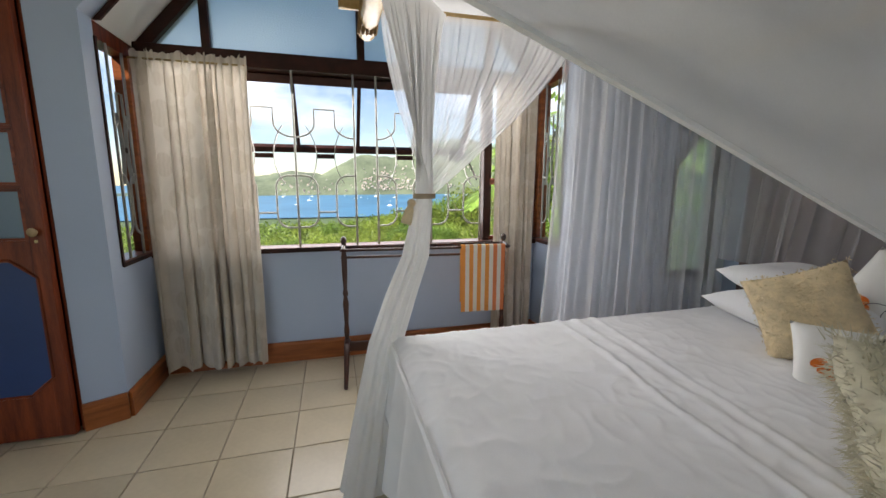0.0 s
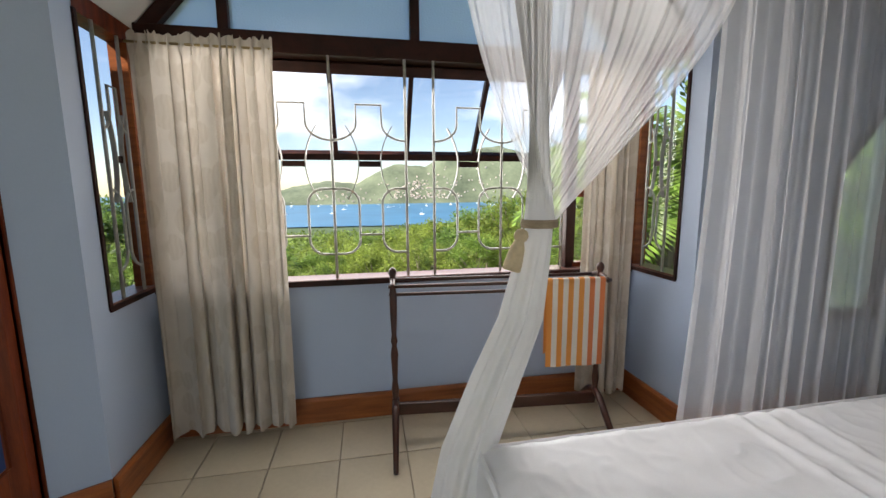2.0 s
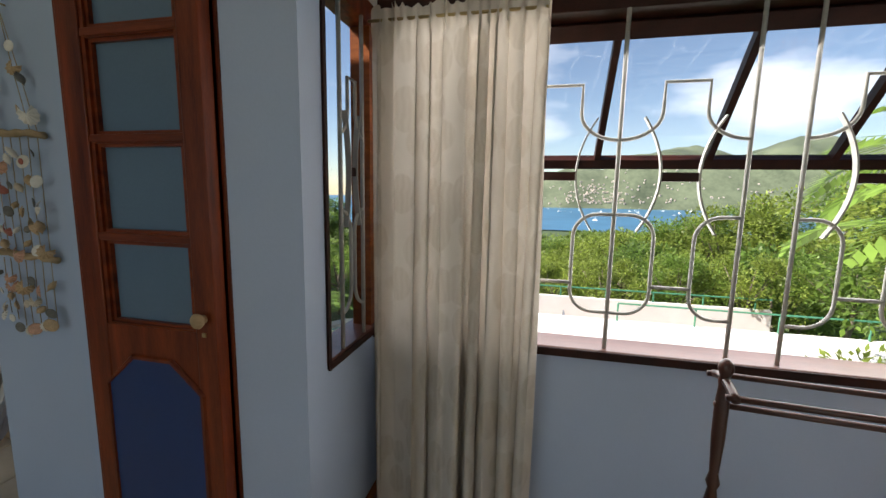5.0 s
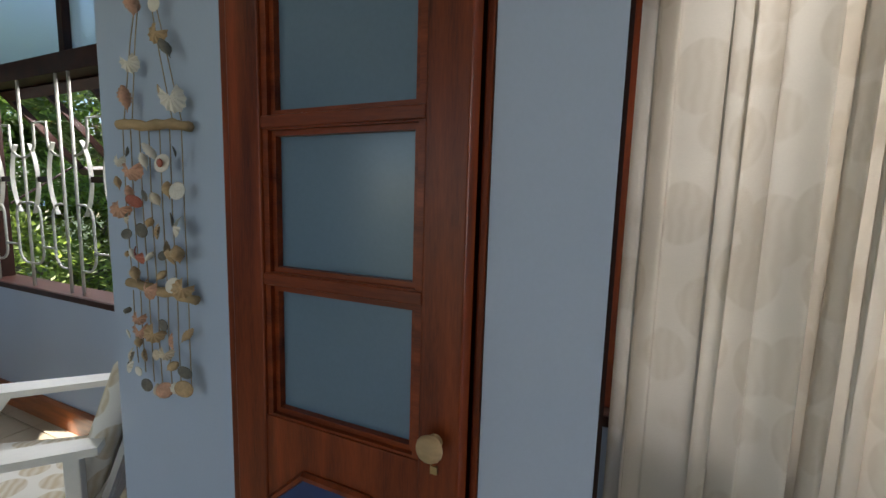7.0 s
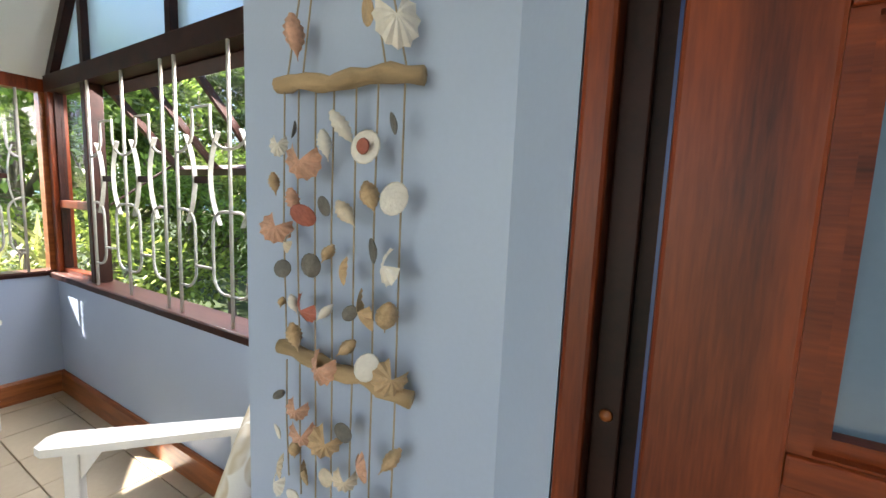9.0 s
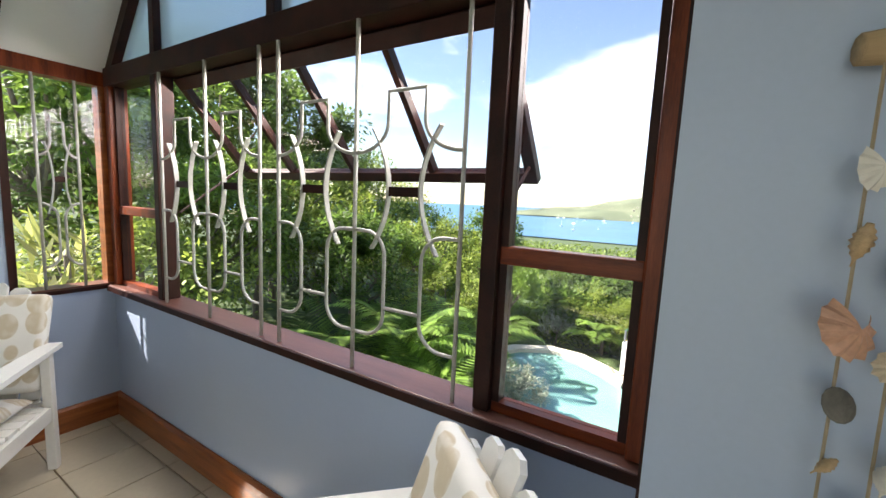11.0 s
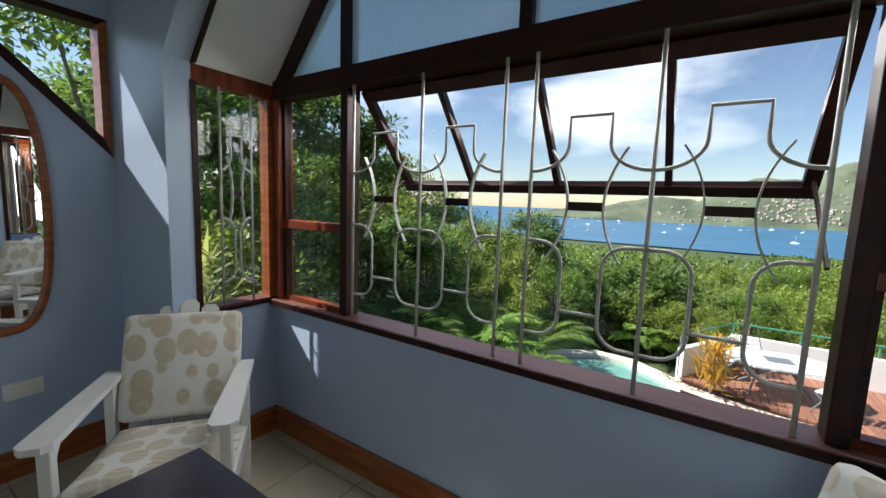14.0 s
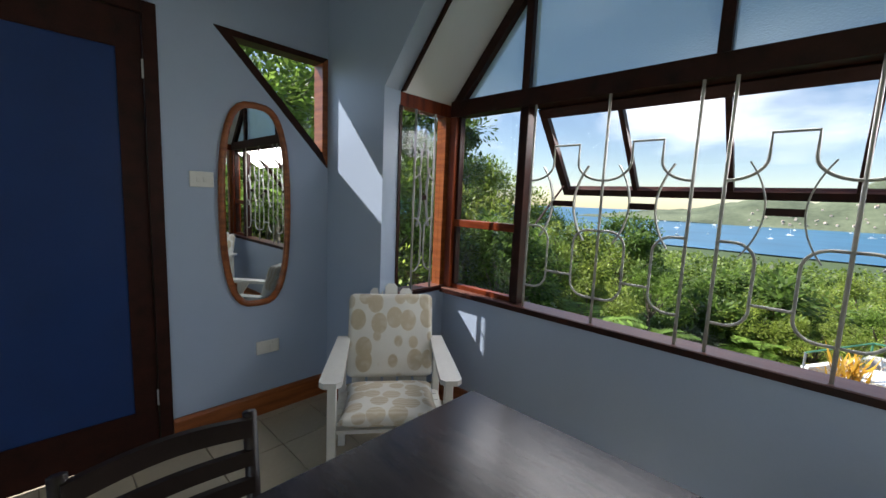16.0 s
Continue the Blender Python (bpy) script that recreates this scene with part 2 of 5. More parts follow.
def boxm(x0, x1, y0, y1, z0, z1, bevel=0.0):
    bm = bmesh.new()
    box(bm, x0, x1, y0, y1, z0, z1, bevel)
    return bm


def prism(bm, pts, a, b, axis="y"):
    """A polygon in the plane across axis, given a thickness from a to b along it."""
    put = {"y": lambda u, w, d: (u, d, w), "x": lambda u, w, d: (d, u, w), "z": lambda u, w, d: (u, w, d)}[axis]
    lo, hi = [bm.verts.new(put(u, w, a)) for u, w in pts], [bm.verts.new(put(u, w, b)) for u, w in pts]
    bm.faces.new(lo[::-1])
    bm.faces.new(hi)
    n = len(pts)
    for i in range(n):
        bm.faces.new((lo[i], lo[(i + 1) % n], hi[(i + 1) % n], hi[i]))


def prismm(pts, a, b, axis="y"):
    bm = bmesh.new()
    prism(bm, pts, a, b, axis)
    return bm


def tube(bm, pts, r, n=6, flat=None):
    """A bar along a line of points; r is one radius or one for each point; flat gives the bar a second half-width along that axis."""
    pts = [Vector(p) for p in pts]
    rs = r if isinstance(r, (list, tuple)) else [r] * len(pts)
    rings, side = [], None
    for i, p in enumerate(pts):
        d = (pts[min(i + 1, len(pts) - 1)] - pts[max(i - 1, 0)]).normalized()
        ref = side if side is not None else (Vector((0, 1, 0)) if abs(d.y) < 0.9 else Vector((1, 0, 0)))
        u = (ref - d * ref.dot(d)).normalized()
        side = u
        w = d.cross(u)
        rings.append([bm.verts.new(p + (u * math.cos(k) * (flat or rs[i]) + w * math.sin(k) * rs[i])) for k in (2 * math.pi * j / n + math.pi / n for j in range(n))])
    for a, b in zip(rings, rings[1:]):
        for j in range(n):
            bm.faces.new((a[j], a[(j + 1) % n], b[(j + 1) % n], b[j]))
    bm.faces.new(rings[0][::-1])
    bm.faces.new(rings[-1])


def tubem(pts, r, n=6, flat=None):
    bm = bmesh.new()
    tube(bm, pts, r, n, flat)
    return bm


def grid(nu, nv, fn):
    """A sheet of nu by nv cells; fn(u, v) gives the place."""
    bm = bmesh.new()
    rows = [[bm.verts.new(fn(i / nu, j / nv)) for i in range(nu + 1)] for j in range(nv + 1)]
    for a, b in zip(rows, rows[1:]):
        for i in range(nu):
            bm.faces.new((a[i], a[i + 1], b[i + 1], b[i]))
    return bm


def lathe(profile, n=16):
    bm = bmesh.new()
    rings = [[bm.verts.new((r * math.cos(2 * math.pi * j / n), r * math.sin(2 * math.pi * j / n), z)) for j in range(n)] for r, z in profile]
    for a, b in zip(rings, rings[1:]):
        for j in range(n):
            bm.faces.new((a[j], a[(j + 1) % n], b[(j + 1) % n], b[j]))
    bm.faces.new(rings[0][::-1])
    bm.faces.new(rings[-1])
    return bm


def pillow(w, h, t, n=18, ruffle=0.0, seed=0):
    """A stuffed cushion lying in the xy plane, with drawn-in sides and pointed corners."""
    bm = bmesh.new()
    shells = []
    for s in (1, -1):
        rows = []
        for j in range(n + 1):
            row = []
            for i in range(n + 1):
                u, v = 2 * i / n - 1, 2 * j / n - 1
                k = (1 - u ** 4) * (1 - v ** 4)
                x = u * w / 2 * (1 - 0.07 * (1 - v * v))
                y = v * h / 2 * (1 - 0.07 * (1 - u * u))
                z = s * t / 2 * k ** 0.55 + (noise.noise((x * 9 + seed, y * 9, s)) * ruffle) * min(1, k * 3)
                row.append(bm.verts.new((x, y, z)))
            rows.append(row)
        for a, b in zip(rows, rows[1:]):
            for i in range(n):
                bm.faces.new((a[i], a[i + 1], b[i + 1], b[i]))
    bmesh.ops.remove_doubles(bm, verts=bm.verts, dist=0.0005)
    return bm


# ---- the room's shell ----
WY, WT = 2.40, 0.12          # inner face of the window wall, its thickness
H = 2.76                     # ceiling height
XL, XR, YB = -5.917, 2.90, -1.60
BAYS = {"1": (-1.12, 1.56, 2.92), "2": (-5.30, -2.36, 2.96)}   # left, right, window plane
SILL, HEAD, KNEE = 0.83, 1.99, 2.07
RISE = math.tan(radians(49))
INSET = (H - KNEE) / RISE


def wall_north():
    bm = bmesh.new()
    b2, b1 = BAYS["2"], BAYS["1"]
    y0, y1 = WY, WY + WT
    box(bm, XL, b2[0], y0, y1, 0, H)
    box(bm, b2[1], -1.815, y0, y1, 0, H)
    box(bm, -1.815, -1.297, y0, y1, 2.10, H)
    box(bm, -1.297, b1[0], y0, y1, 0, H)
    gx0, gx1 = 2.38, 2.80
    box(bm, b1[1], gx0, y0, y1, 0, H)
    box(bm, gx1, XR, y0, y1, 0, H)
    box(bm, gx0, gx1, y0, y1, 0, 0.56)
    prism(bm, [(gx0, 1.42), (gx1, 1.90), (gx1, H), (gx0, H)], y0, y1)
    for l, r, _ in (b1, b2):
        prism(bm, [(l, KNEE), (l + INSET, H), (l, H)], y0, y1)
        prism(bm, [(r, KNEE), (r, H), (r - INSET, H)], y0, y1)
    return part("wall_north", bm, WALL)


tagged(wall_north(), "pale blue painted plaster wall with two window bays", "wall", kind="structure")


def wall_west():
    bm = bmesh.new()
    x0, x1 = XL - WT, XL
    y0, y1 = 0.50, 1.44
    box(bm, x0, x1, YB, y0, 0, H)
    box(bm, x0, x1, y0, y1, 2.34, H)
    ta, tb, zt, zb = 1.70, 2.392, 2.335, 1.62
    box(bm, x0, x1, y1, ta, 0, H)
    box(bm, x0, x1, tb, WY + WT, 0, H)
    box(bm, x0, x1, ta, tb, zt, H)
    prism(bm, [(ta, 0), (tb, 0), (tb, zb), (ta, zt)], x0, x1, "x")
    return part("wall_west", bm, WALL)


tagged(wall_west(), "pale blue painted plaster wall with a three-cornered window", "wall", kind="structure")
tagged(part("wall_east", boxm(XR, XR + WT, YB, WY + WT, 0, H), WALL), "pale blue painted plaster wall", "wall", kind="structure")
# Unseen wall; its wide gap is added to let the south fill in.
bm = boxm(XL - WT, -4.15, YB - WT, YB, 0, H)
box(bm, -1.05, XR + WT, YB - WT, YB, 0, H)
box(bm, -4.15, -1.05, YB - WT, YB, 2.3, H)
tagged(part("wall_south", bm, WALL), "pale blue painted plaster wall", "wall", kind="structure")
bm = boxm(XL - WT, XR + WT, YB - WT, WY + WT, H, H + 0.1)
tagged(part("ceiling", bm, CEIL), "white painted ceiling", "ceiling", kind="structure")


def bay_walls(k):
    l, r, p = BAYS[k]
    y0 = WY + WT
    for side, xa, xb in (("left", l - WT, l), ("right", r, r + WT)):
        bm = bmesh.new()
        box(bm, xa, xb, y0, p + 0.06, 0, SILL)
        tagged(part("wall_bay_" + k + "_" + side, bm, WALL), "pale blue painted bay side wall under the window", "wall", kind="structure")
        s = 1 if side == "left" else -1
        e = l if side == "left" else r
        bm = bmesh.new()
        prism(bm, [(e, KNEE), (e + s * INSET, H), (e + s * (INSET - 0.1), H + 0.1), (e - s * 0.12, KNEE)], y0, p + 0.06)
        tagged(part("ceiling_bay_" + k + "_" + side, bm, CEIL), "sloping white bay ceiling", "ceiling", kind="structure")
        bm = bmesh.new()
        prism(bm, [(e + s * 0.004, KNEE - 0.004), (e + s * (INSET + 0.004), H - 0.004), (e + s * (INSET + 0.035), H - 0.004), (e + s * 0.035, KNEE - 0.004)], y0 - 0.004, y0 + 0.012)
        tagged(part("trim_bay_" + k + "_" + side, bm, FRAME), "dark maroon edge trim along the bay slope", "trim", kind="structure")
    bm = boxm(l, r, p, p + 0.10, 0, SILL - 0.03)
    tagged(part("wall_bay_" + k, bm, WALL), "pale blue painted wall below the bay window", "wall", kind="structure")
    bm = boxm(l + INSET - 0.1, r - INSET + 0.1, y0, p + 0.16, H + 0.001, H + 0.1)
    tagged(part("ceiling_bay_" + k, bm, CEIL), "white bay ceiling", "ceiling", kind="structure")


for k in BAYS:
    bay_walls(k)


def skirting(k, pts):
    """Boards along a run of wall corners; the room lies to the right of the run."""
    for (xa, ya), (xb, yb) in zip(pts, pts[1:]):
        d = Vector((xb - xa, yb - ya, 0))
        n = d.normalized().cross(Vector((0, 0, 1)))
        L = d.length
        bm = bmesh.new()
        prism(bm, [(0.002, 0), (0.022, 0), (0.022, 0.128), (0.012, 0.145), (0.002, 0.145)], 0, L, "x")
        m = Matrix(((d.x / L, n.x, 0, xa), (d.y / L, n.y, 0, ya), (0, 0, 1, 0), (0, 0, 0, 1)))
        bm.transform(m)
        tagged(part("baseboard", bm, BASE), "orange-brown varnished wooden baseboard", "baseboard", kind="structure")


b1, b2 = BAYS["1"], BAYS["2"]
skirting("a", [(XL, 1.44), (XL, WY), (b2[0], WY), (b2[0], b2[2]), (b2[1], b2[2]), (b2[1], WY), (-1.89, WY)])
skirting("b", [(-1.284, WY - 0.086), (b1[0], WY), (b1[0], b1[2]), (b1[1], b1[2]), (b1[1], WY), (XR, WY), (XR, YB)])


# ---- iron grilles ----
def arc_pts(cx, cz, rx, rz, a0, a1, n=7):
    return [(cx + rx * math.cos(radians(a0 + (a1 - a0) * i / n)), cz + rz * math.sin(radians(a0 + (a1 - a0) * i / n))) for i in range(n + 1)]


def grille(name, rods, m, label, z0=SILL, z1=HEAD, whole=False, material=IRON):
    """Upright rods in modules, with cups, crossed straps and rounded loops between them. Local x runs along the window."""
    g = empty(name, m, label, "window grille")
    R = 0.0065
    for mod in rods:
        for x in mod:
            part("rod", tubem([(x, 0, z0), (x, 0, z1)], 0.0075), material, g, smooth=True)
        for i, (a, b) in enumerate(zip(mod, mod[1:])):
            c, w = (a + b) / 2, b - a
            h = w * 0.17
            bm = bmesh.new()
            cup = arc_pts(a, 1.66, c - h - a, 0.09, 270, 360) + [(c - h, 1.754), (c + h, 1.754)] + arc_pts(b, 1.66, b - c - h, 0.09, 180, 270)
            tube(bm, [(x, 0, z) for x, z in cup], R)
            part("cup_bar", bm, material, g, smooth=True)
            for s in (-1, 1):
                st = [(c + s * (w * 0.15 + 0.16 * w * (abs(k) / 8) ** 2), 0, 1.452 + 0.024 * k) for k in range(-8, 9)]
                part("strap", tubem(st, 0.004, 4, 0.014), material, g)
            part("cross_plate", boxm(c - w * 0.15, c + w * 0.15, -0.004, 0.004, 1.433, 1.463), FRAME, g)
            part("link_bar", tubem([(a + 0.133, 0, 1.068), (b - 0.133, 0, 1.068)], R), material, g, smooth=True) if w > 0.3 else None
        ow = 0.133 if mod[-1] - mod[0] > 0.5 else 0.07
        for i, x in enumerate(mod):
            sides = [s for s in (-1, 1) if not ((i == 0 and s < 0) or (i == len(mod) - 1 and s > 0))]
            for s in sides:
                q = [(0, 1.317)] + arc_pts(ow - 0.08 if ow > 0.1 else 0.0, 1.237, 0.08 if ow > 0.1 else ow, 0.08, 90, 0) + arc_pts(ow - 0.08 if ow > 0.1 else 0.0, 1.045, 0.08 if ow > 0.1 else ow, 0.08, 0, -90) + [(0, 0.965)]
                part("loop_bar", tubem([(x + s * u, 0, z) for u, z in q], R), material, g, smooth=True)
    return g


# ---- bay windows ----
def bay_window(k, mulls, awn, grl, side_mat):
    l, r, p = BAYS[k]
    win = empty("window_bay_" + k, Matrix(), "dark maroon timber bay window with frosted transoms and a propped-open awning sash", "window", kind="structure")
    y0, y1 = p + 0.005, p + 0.085
    for s, e in ((1, l), (-1, r)):
        part("corner_post", boxm(min(e, e + s * 0.06), max(e, e + s * 0.06), y0 - 0.01, y1 + 0.004, SILL + 0.004, HEAD, 0.004), WOOD, win)
    part("head_beam", boxm(l + 0.01, r - 0.01, y0 - 0.015, y1 + 0.01, HEAD, KNEE + 0.02, 0.004), FRAME, win)
    part("sill", boxm(l, r, p - 0.035, y1 + 0.03, SILL - 0.03, SILL, 0.006), SILLW, win, "worn brown window sill")
    part("sill_edge", boxm(l + 0.002, r - 0.002, p - 0.041, p - 0.035, SILL - 0.034, SILL - 0.004), FRAME, win)
    for x in mulls:
        top = min(H, KNEE + (min(x - l, r - x)) * RISE)
        part("transom_mullion", boxm(x - 0.025, x + 0.025, y0, y1, KNEE + 0.02, top, 0.003), FRAME, win)
    xs = [l, *mulls, r]
    zt = KNEE + 0.02
    for a, b in zip(xs, xs[1:]):
        lim = lambda x: min(H, KNEE + min(x - l, r - x) * RISE)
        pts = [(a, zt), (b, zt)]
        for x in sorted({a, b, *(q for q in (l + INSET, r - INSET) if a < q < b)}, reverse=True):
            if lim(x) > zt + 0.01:
                pts.append((x, lim(x)))
        pane = part("frosted_pane", prismm(pts, p + 0.04, p + 0.046), FROST, win, "pebbled frosted transom glass")
        pane.visible_shadow = False
    for s, e in ((1, l), (-1, r)):
        bm = prismm([(e + s * 0.01, KNEE), (e + s * INSET, H - 0.01), (e + s * (INSET + 0.085), H - 0.01), (e + s * 0.095, KNEE)], y0 - 0.008, y1 - 0.002)
        part("raking_frame", bm, FRAME, win)
    a, b = awn
    # side lights with two panes
    for xa, xb, post in ((l + 0.06, a - 0.05, (a - 0.05, a)), (b + 0.05, r - 0.06, (b, b + 0.05))):
        part("post", boxm(post[0], post[1], y0 - 0.01, y1, SILL + 0.002, HEAD, 0.004), FRAME, win)
        part("mid_rail", boxm(xa, xb, y0 + 0.012, y1 - 0.02, 1.26, 1.31, 0.004), WOODH, win)
        for q0, q1, z0, z1 in ((xa, xa + 0.022, SILL + 0.03, HEAD), (xb - 0.022, xb, SILL + 0.03, HEAD)):
            part("stile", boxm(q0, q1, y0 + 0.015, y1 - 0.022, z0, z1), FRAME, win)
        part("bottom_rail", boxm(xa, xb, y0 + 0.014, y1 - 0.02, SILL, SILL + 0.03), WOODH, win)
        for z0, z1 in ((SILL + 0.03, 1.26), (1.31, HEAD)):
            g = part("pane", boxm(xa + 0.022, xb - 0.022, p + 0.045, p + 0.050, z0, z1), GLASS, win)
            g.visible_shadow = False
    # awning sash, hinged at the head and propped open
    sash = new("awning_sash")
    sash.parent = win
    sash.matrix_basis = pose(0, p + 0.075, HEAD - 0.012, 40, 0, 0)
    L, T = 0.62, 0.04
    part("top_rail", boxm(a + 0.01, b - 0.01, 0, T, -0.06, 0, 0.003), FRAME, sash)
    part("bottom_rail", boxm(a + 0.01, b - 0.01, 0, T, -L, -L + 0.05, 0.003), FRAME, sash)
    n = 4
    w = (b - a - 0.02) / n
    for i in range(n + 1):
        t = 0.045 if i in (0, n) else 0.026
        x = a + 0.01 + w * i
        x0 = x if i == 0 else (x - t if i == n else x - t / 2)
        part("glazing_bar", boxm(x0, x0 + t, 0.002, T - 0.002, -L + 0.05, -0.06), FRAME, sash)
    for i in range(n):
        g = part("pane", boxm(a + 0.03 + w * i, a - 0.01 + w * (i + 1), 0.016, 0.021, -L + 0.05, -0.06), GLASS, sash)
        g.visible_shadow = False
    for x in (a + 0.03, b - 0.03):
        part("stay", tubem([(x, p + 0.08, 1.30), (x, p + 0.42, 1.56)], 0.007), FRAME, win)
    grille("window_grille", grl, Matrix.Translation((0, p - 0.005, 0)), "pale painted wrought-iron grille fixed inside the window", material=IRON)
    # side windows
    for side, x, s in (("left", l, -1), ("right", r, 1)):
        sw = empty("window_bay_" + k + "_" + side, Matrix(), "narrow side window of the bay in red-brown timber", "window", kind="structure")
        ya, yb = WY + WT, p + 0.06
        x0, x1 = (x - 0.09, x - 0.012) if s < 0 else (x + 0.012, x + 0.09)
        part("stile", boxm(x0, x1, ya, ya + 0.03, SILL, HEAD), FRAME, sw)
        part("stile", boxm(x0, x1, yb - 0.09, yb - 0.005, SILL, HEAD), BASE, sw)
        part("head", boxm(x0 - 0.004, x1 + 0.004, ya, yb, HEAD, KNEE + 0.01), WOOD, sw)
        part("sill", boxm(min(x, x + s * 0.12), max(x, x + s * 0.12), ya, yb, SILL, SILL + 0.012), SILLW, sw)
        part("edge", boxm(x - 0.008, x + 0.008, ya - 0.006, ya + 0.012, SILL - 0.012, HEAD), FRAME, sw)
        part("edge", boxm(x - 0.008, x + 0.008, ya, yb - 0.062, SILL - 0.02, SILL + 0.002), FRAME, sw)
        mx = (x0 + x1) / 2
        g = part("pane", boxm(mx, mx + 0.005, ya + 0.03, yb - 0.09, SILL + 0.012, HEAD), GLASS, sw)
        g.visible_shadow = False
        ym = (ya + yb) / 2 - 0.03
        q = x + s * 0.006
        grille("side_window_grille", [(ym - 0.085, ym + 0.085)], Matrix(((0, 1, 0, q), (1, 0, 0, 0), (0, 0, 1, 0), (0, 0, 0, 1))), "narrow pale iron grille in the bay's side window", z0=SILL + 0.012, z1=HEAD, material=side_mat)


bay_window("1", (-0.72, 0.22, 1.16), (-0.70, 1.12), [(-0.62, -0.232, 0.159), (0.313, 0.705, 1.09)], IRON)
bay_window("2", (-4.725, -3.775, -2.82), (-4.685, -2.83), [(-4.637, -4.222, -3.829), (-3.711, -3.307, -2.896)], IRON)


# ---- doors ----
def panel_ring(bm, x0, x1, z0, z1, y0, y1, w):
    """A moulding round an opening."""
    box(bm, x0 - w, x1 + w, y0, y1, z1, z1 + w)
    box(bm, x0 - w, x1 + w, y0, y1, z0 - w, z0)
    box(bm, x0 - w, x0, y0, y1, z0, z1)
    box(bm, x1, x1 + w, y0, y1, z0, z1)


def glazed_door():
    d = empty("door_glazed", Matrix.Translation((0, WY - 0.09, 0)), "closed red-brown wooden door with glass panes and a blue octagonal panel", "door", kind="structure")
    xa, xb, top = -1.815, -1.297, 2.10
    part("jamb", boxm(-1.804, -1.781, -0.002, 0.20, 0, top, 0.004), WOOD, d)
    part("jamb", boxm(-1.296, -1.284, 0.002, 0.089, 0, top, 0.003), WOOD, d)
    # Rebate takes the darker wood: the recess's shade is put into its colour.
    part("jamb_rebate", boxm(-1.781, -1.757, 0.030, 0.20, 0, top - 0.028, 0.002), FRAME, d, "rebate behind the leaf, coloured dark for the recess's shade")
    part("head_jamb", boxm(-1.781, -1.297, -0.002, 0.20, top - 0.028, top, 0.003), WOODH, d)
    la, lb, y0, y1 = -1.739, -1.299, -0.042, -0.002
    pa, pb = -1.666, -1.364
    part("stile", boxm(la, pa, y0, y1, 0.01, top - 0.032, 0.003), WOOD, d)
    part("stile", boxm(pb, lb, y0, y1, 0.01, top - 0.032, 0.003), WOOD, d)
    part("leaf_edge", boxm(la - 0.0025, la, y0 + 0.008, y1 - 0.004, 0.012, top - 0.035), BLUE, d, "blue-painted edge of the leaf")
    zs = [(1.010, 1.226), (1.265, 1.487), (1.525, 1.752), (1.793, 1.960)]
    for za, zb in ((1.236, 1.256), (1.497, 1.517), (1.763, 1.783), (1.975, top - 0.032)):
        part("rail", boxm(pa, pb, y0 + 0.002, y1 - 0.002, za, zb, 0.002), WOODH, d)
    for z0, z1 in zs:
        z0, z1 = z0 - 0.0195, z1 + 0.0195
        for w, deep in ((0.012, 0.006), (0.021, 0.014)):
            bm = bmesh.new()
            panel_ring(bm, pa + w, pb - w, z0 + w, z1 - w, y0 + deep, y1 - 0.006, w if w < 0.02 else 0.009)
            part("glazing_bead", bm, WOODH, d)
        part("pane", boxm(pa + 0.0205, pb - 0.0205, y0 + 0.026, y0 + 0.031, z0 + 0.0205, z1 - 0.0205), DGLASS, d, "bluish door glass")
    # Unseen backing board, added so no outdoor light shows through the leaf's gaps.
    part("light_gap_backing", boxm(-1.757, -1.297, 0.05, 0.075, 0, top - 0.028), FRAME, d)
    # octagonal blue panel set into a solid lower half
    z0, z1, c = 0.24, 0.908, 0.085
    oc = [(pa + c, z0), (pb - c, z0), (pb + 0.01, z0 + c), (pb + 0.01, z1 - c), (pb - c, z1), (pa + c, z1), (pa - 0.01, z1 - c), (pa - 0.01, z0 + c)]
    part("lower_board", boxm(pa, pb, y0 + 0.003, y1 - 0.003, 0.01, 0.998), WOOD, d)
    part("octagon_panel", prismm(oc, y0 - 0.002, y0 + 0.002), BLUE, d, "royal blue octagonal panel")
    ring = bmesh.new()
    tube(ring, [(x, y0, z) for x, z in oc + oc[:1]], 0.008, 6)
    part("octagon_moulding", ring, WOOD, d)
    bm = lathe([(0.002, 0), (0.016, 0.004), (0.026, 0.012), (0.030, 0.02), (0.026, 0.028), (0.012, 0.032), (0.012, 0.05), (0.018, 0.052)], 14)
    bm.transform(pose(-1.335, y0 - 0.036, 1.040, -90, 0, 0) @ Matrix.Scale(0.70, 4))
    part("knob", bm, DRIFT, d, "round pale shell-like knob", True)
    part("keyhole_plate", boxm(-1.341, -1.330, y0 - 0.004, y0, 0.990, 1.002), BRASS, d)
    bm = lathe([(0.001, 0), (0.006, 0.001), (0.005, 0.003), (0.001, 0.004)], 10)
    bm.transform(pose(-1.769, 0.030, 1.215, 90, 0, 0))
    part("screw", bm, BASE, d, "copper-coloured screw head", True)


glazed_door()
bm = bmesh.new()
prism(bm, [(-1.89, WY), (-1.806, WY - 0.086), (-1.806, WY)], 0, 2.16, "z")
prism(bm, [(-1.282, WY), (-1.282, WY - 0.086), (-1.122, WY)], 0, 2.16, "z")
box(bm, -1.817, -1.295, WY - 0.086, WY, 2.102, 2.16)
tagged(part("wall_door_surround", bm, WALL), "pale blue plaster splay round the wooden door", "wall", kind="structure")


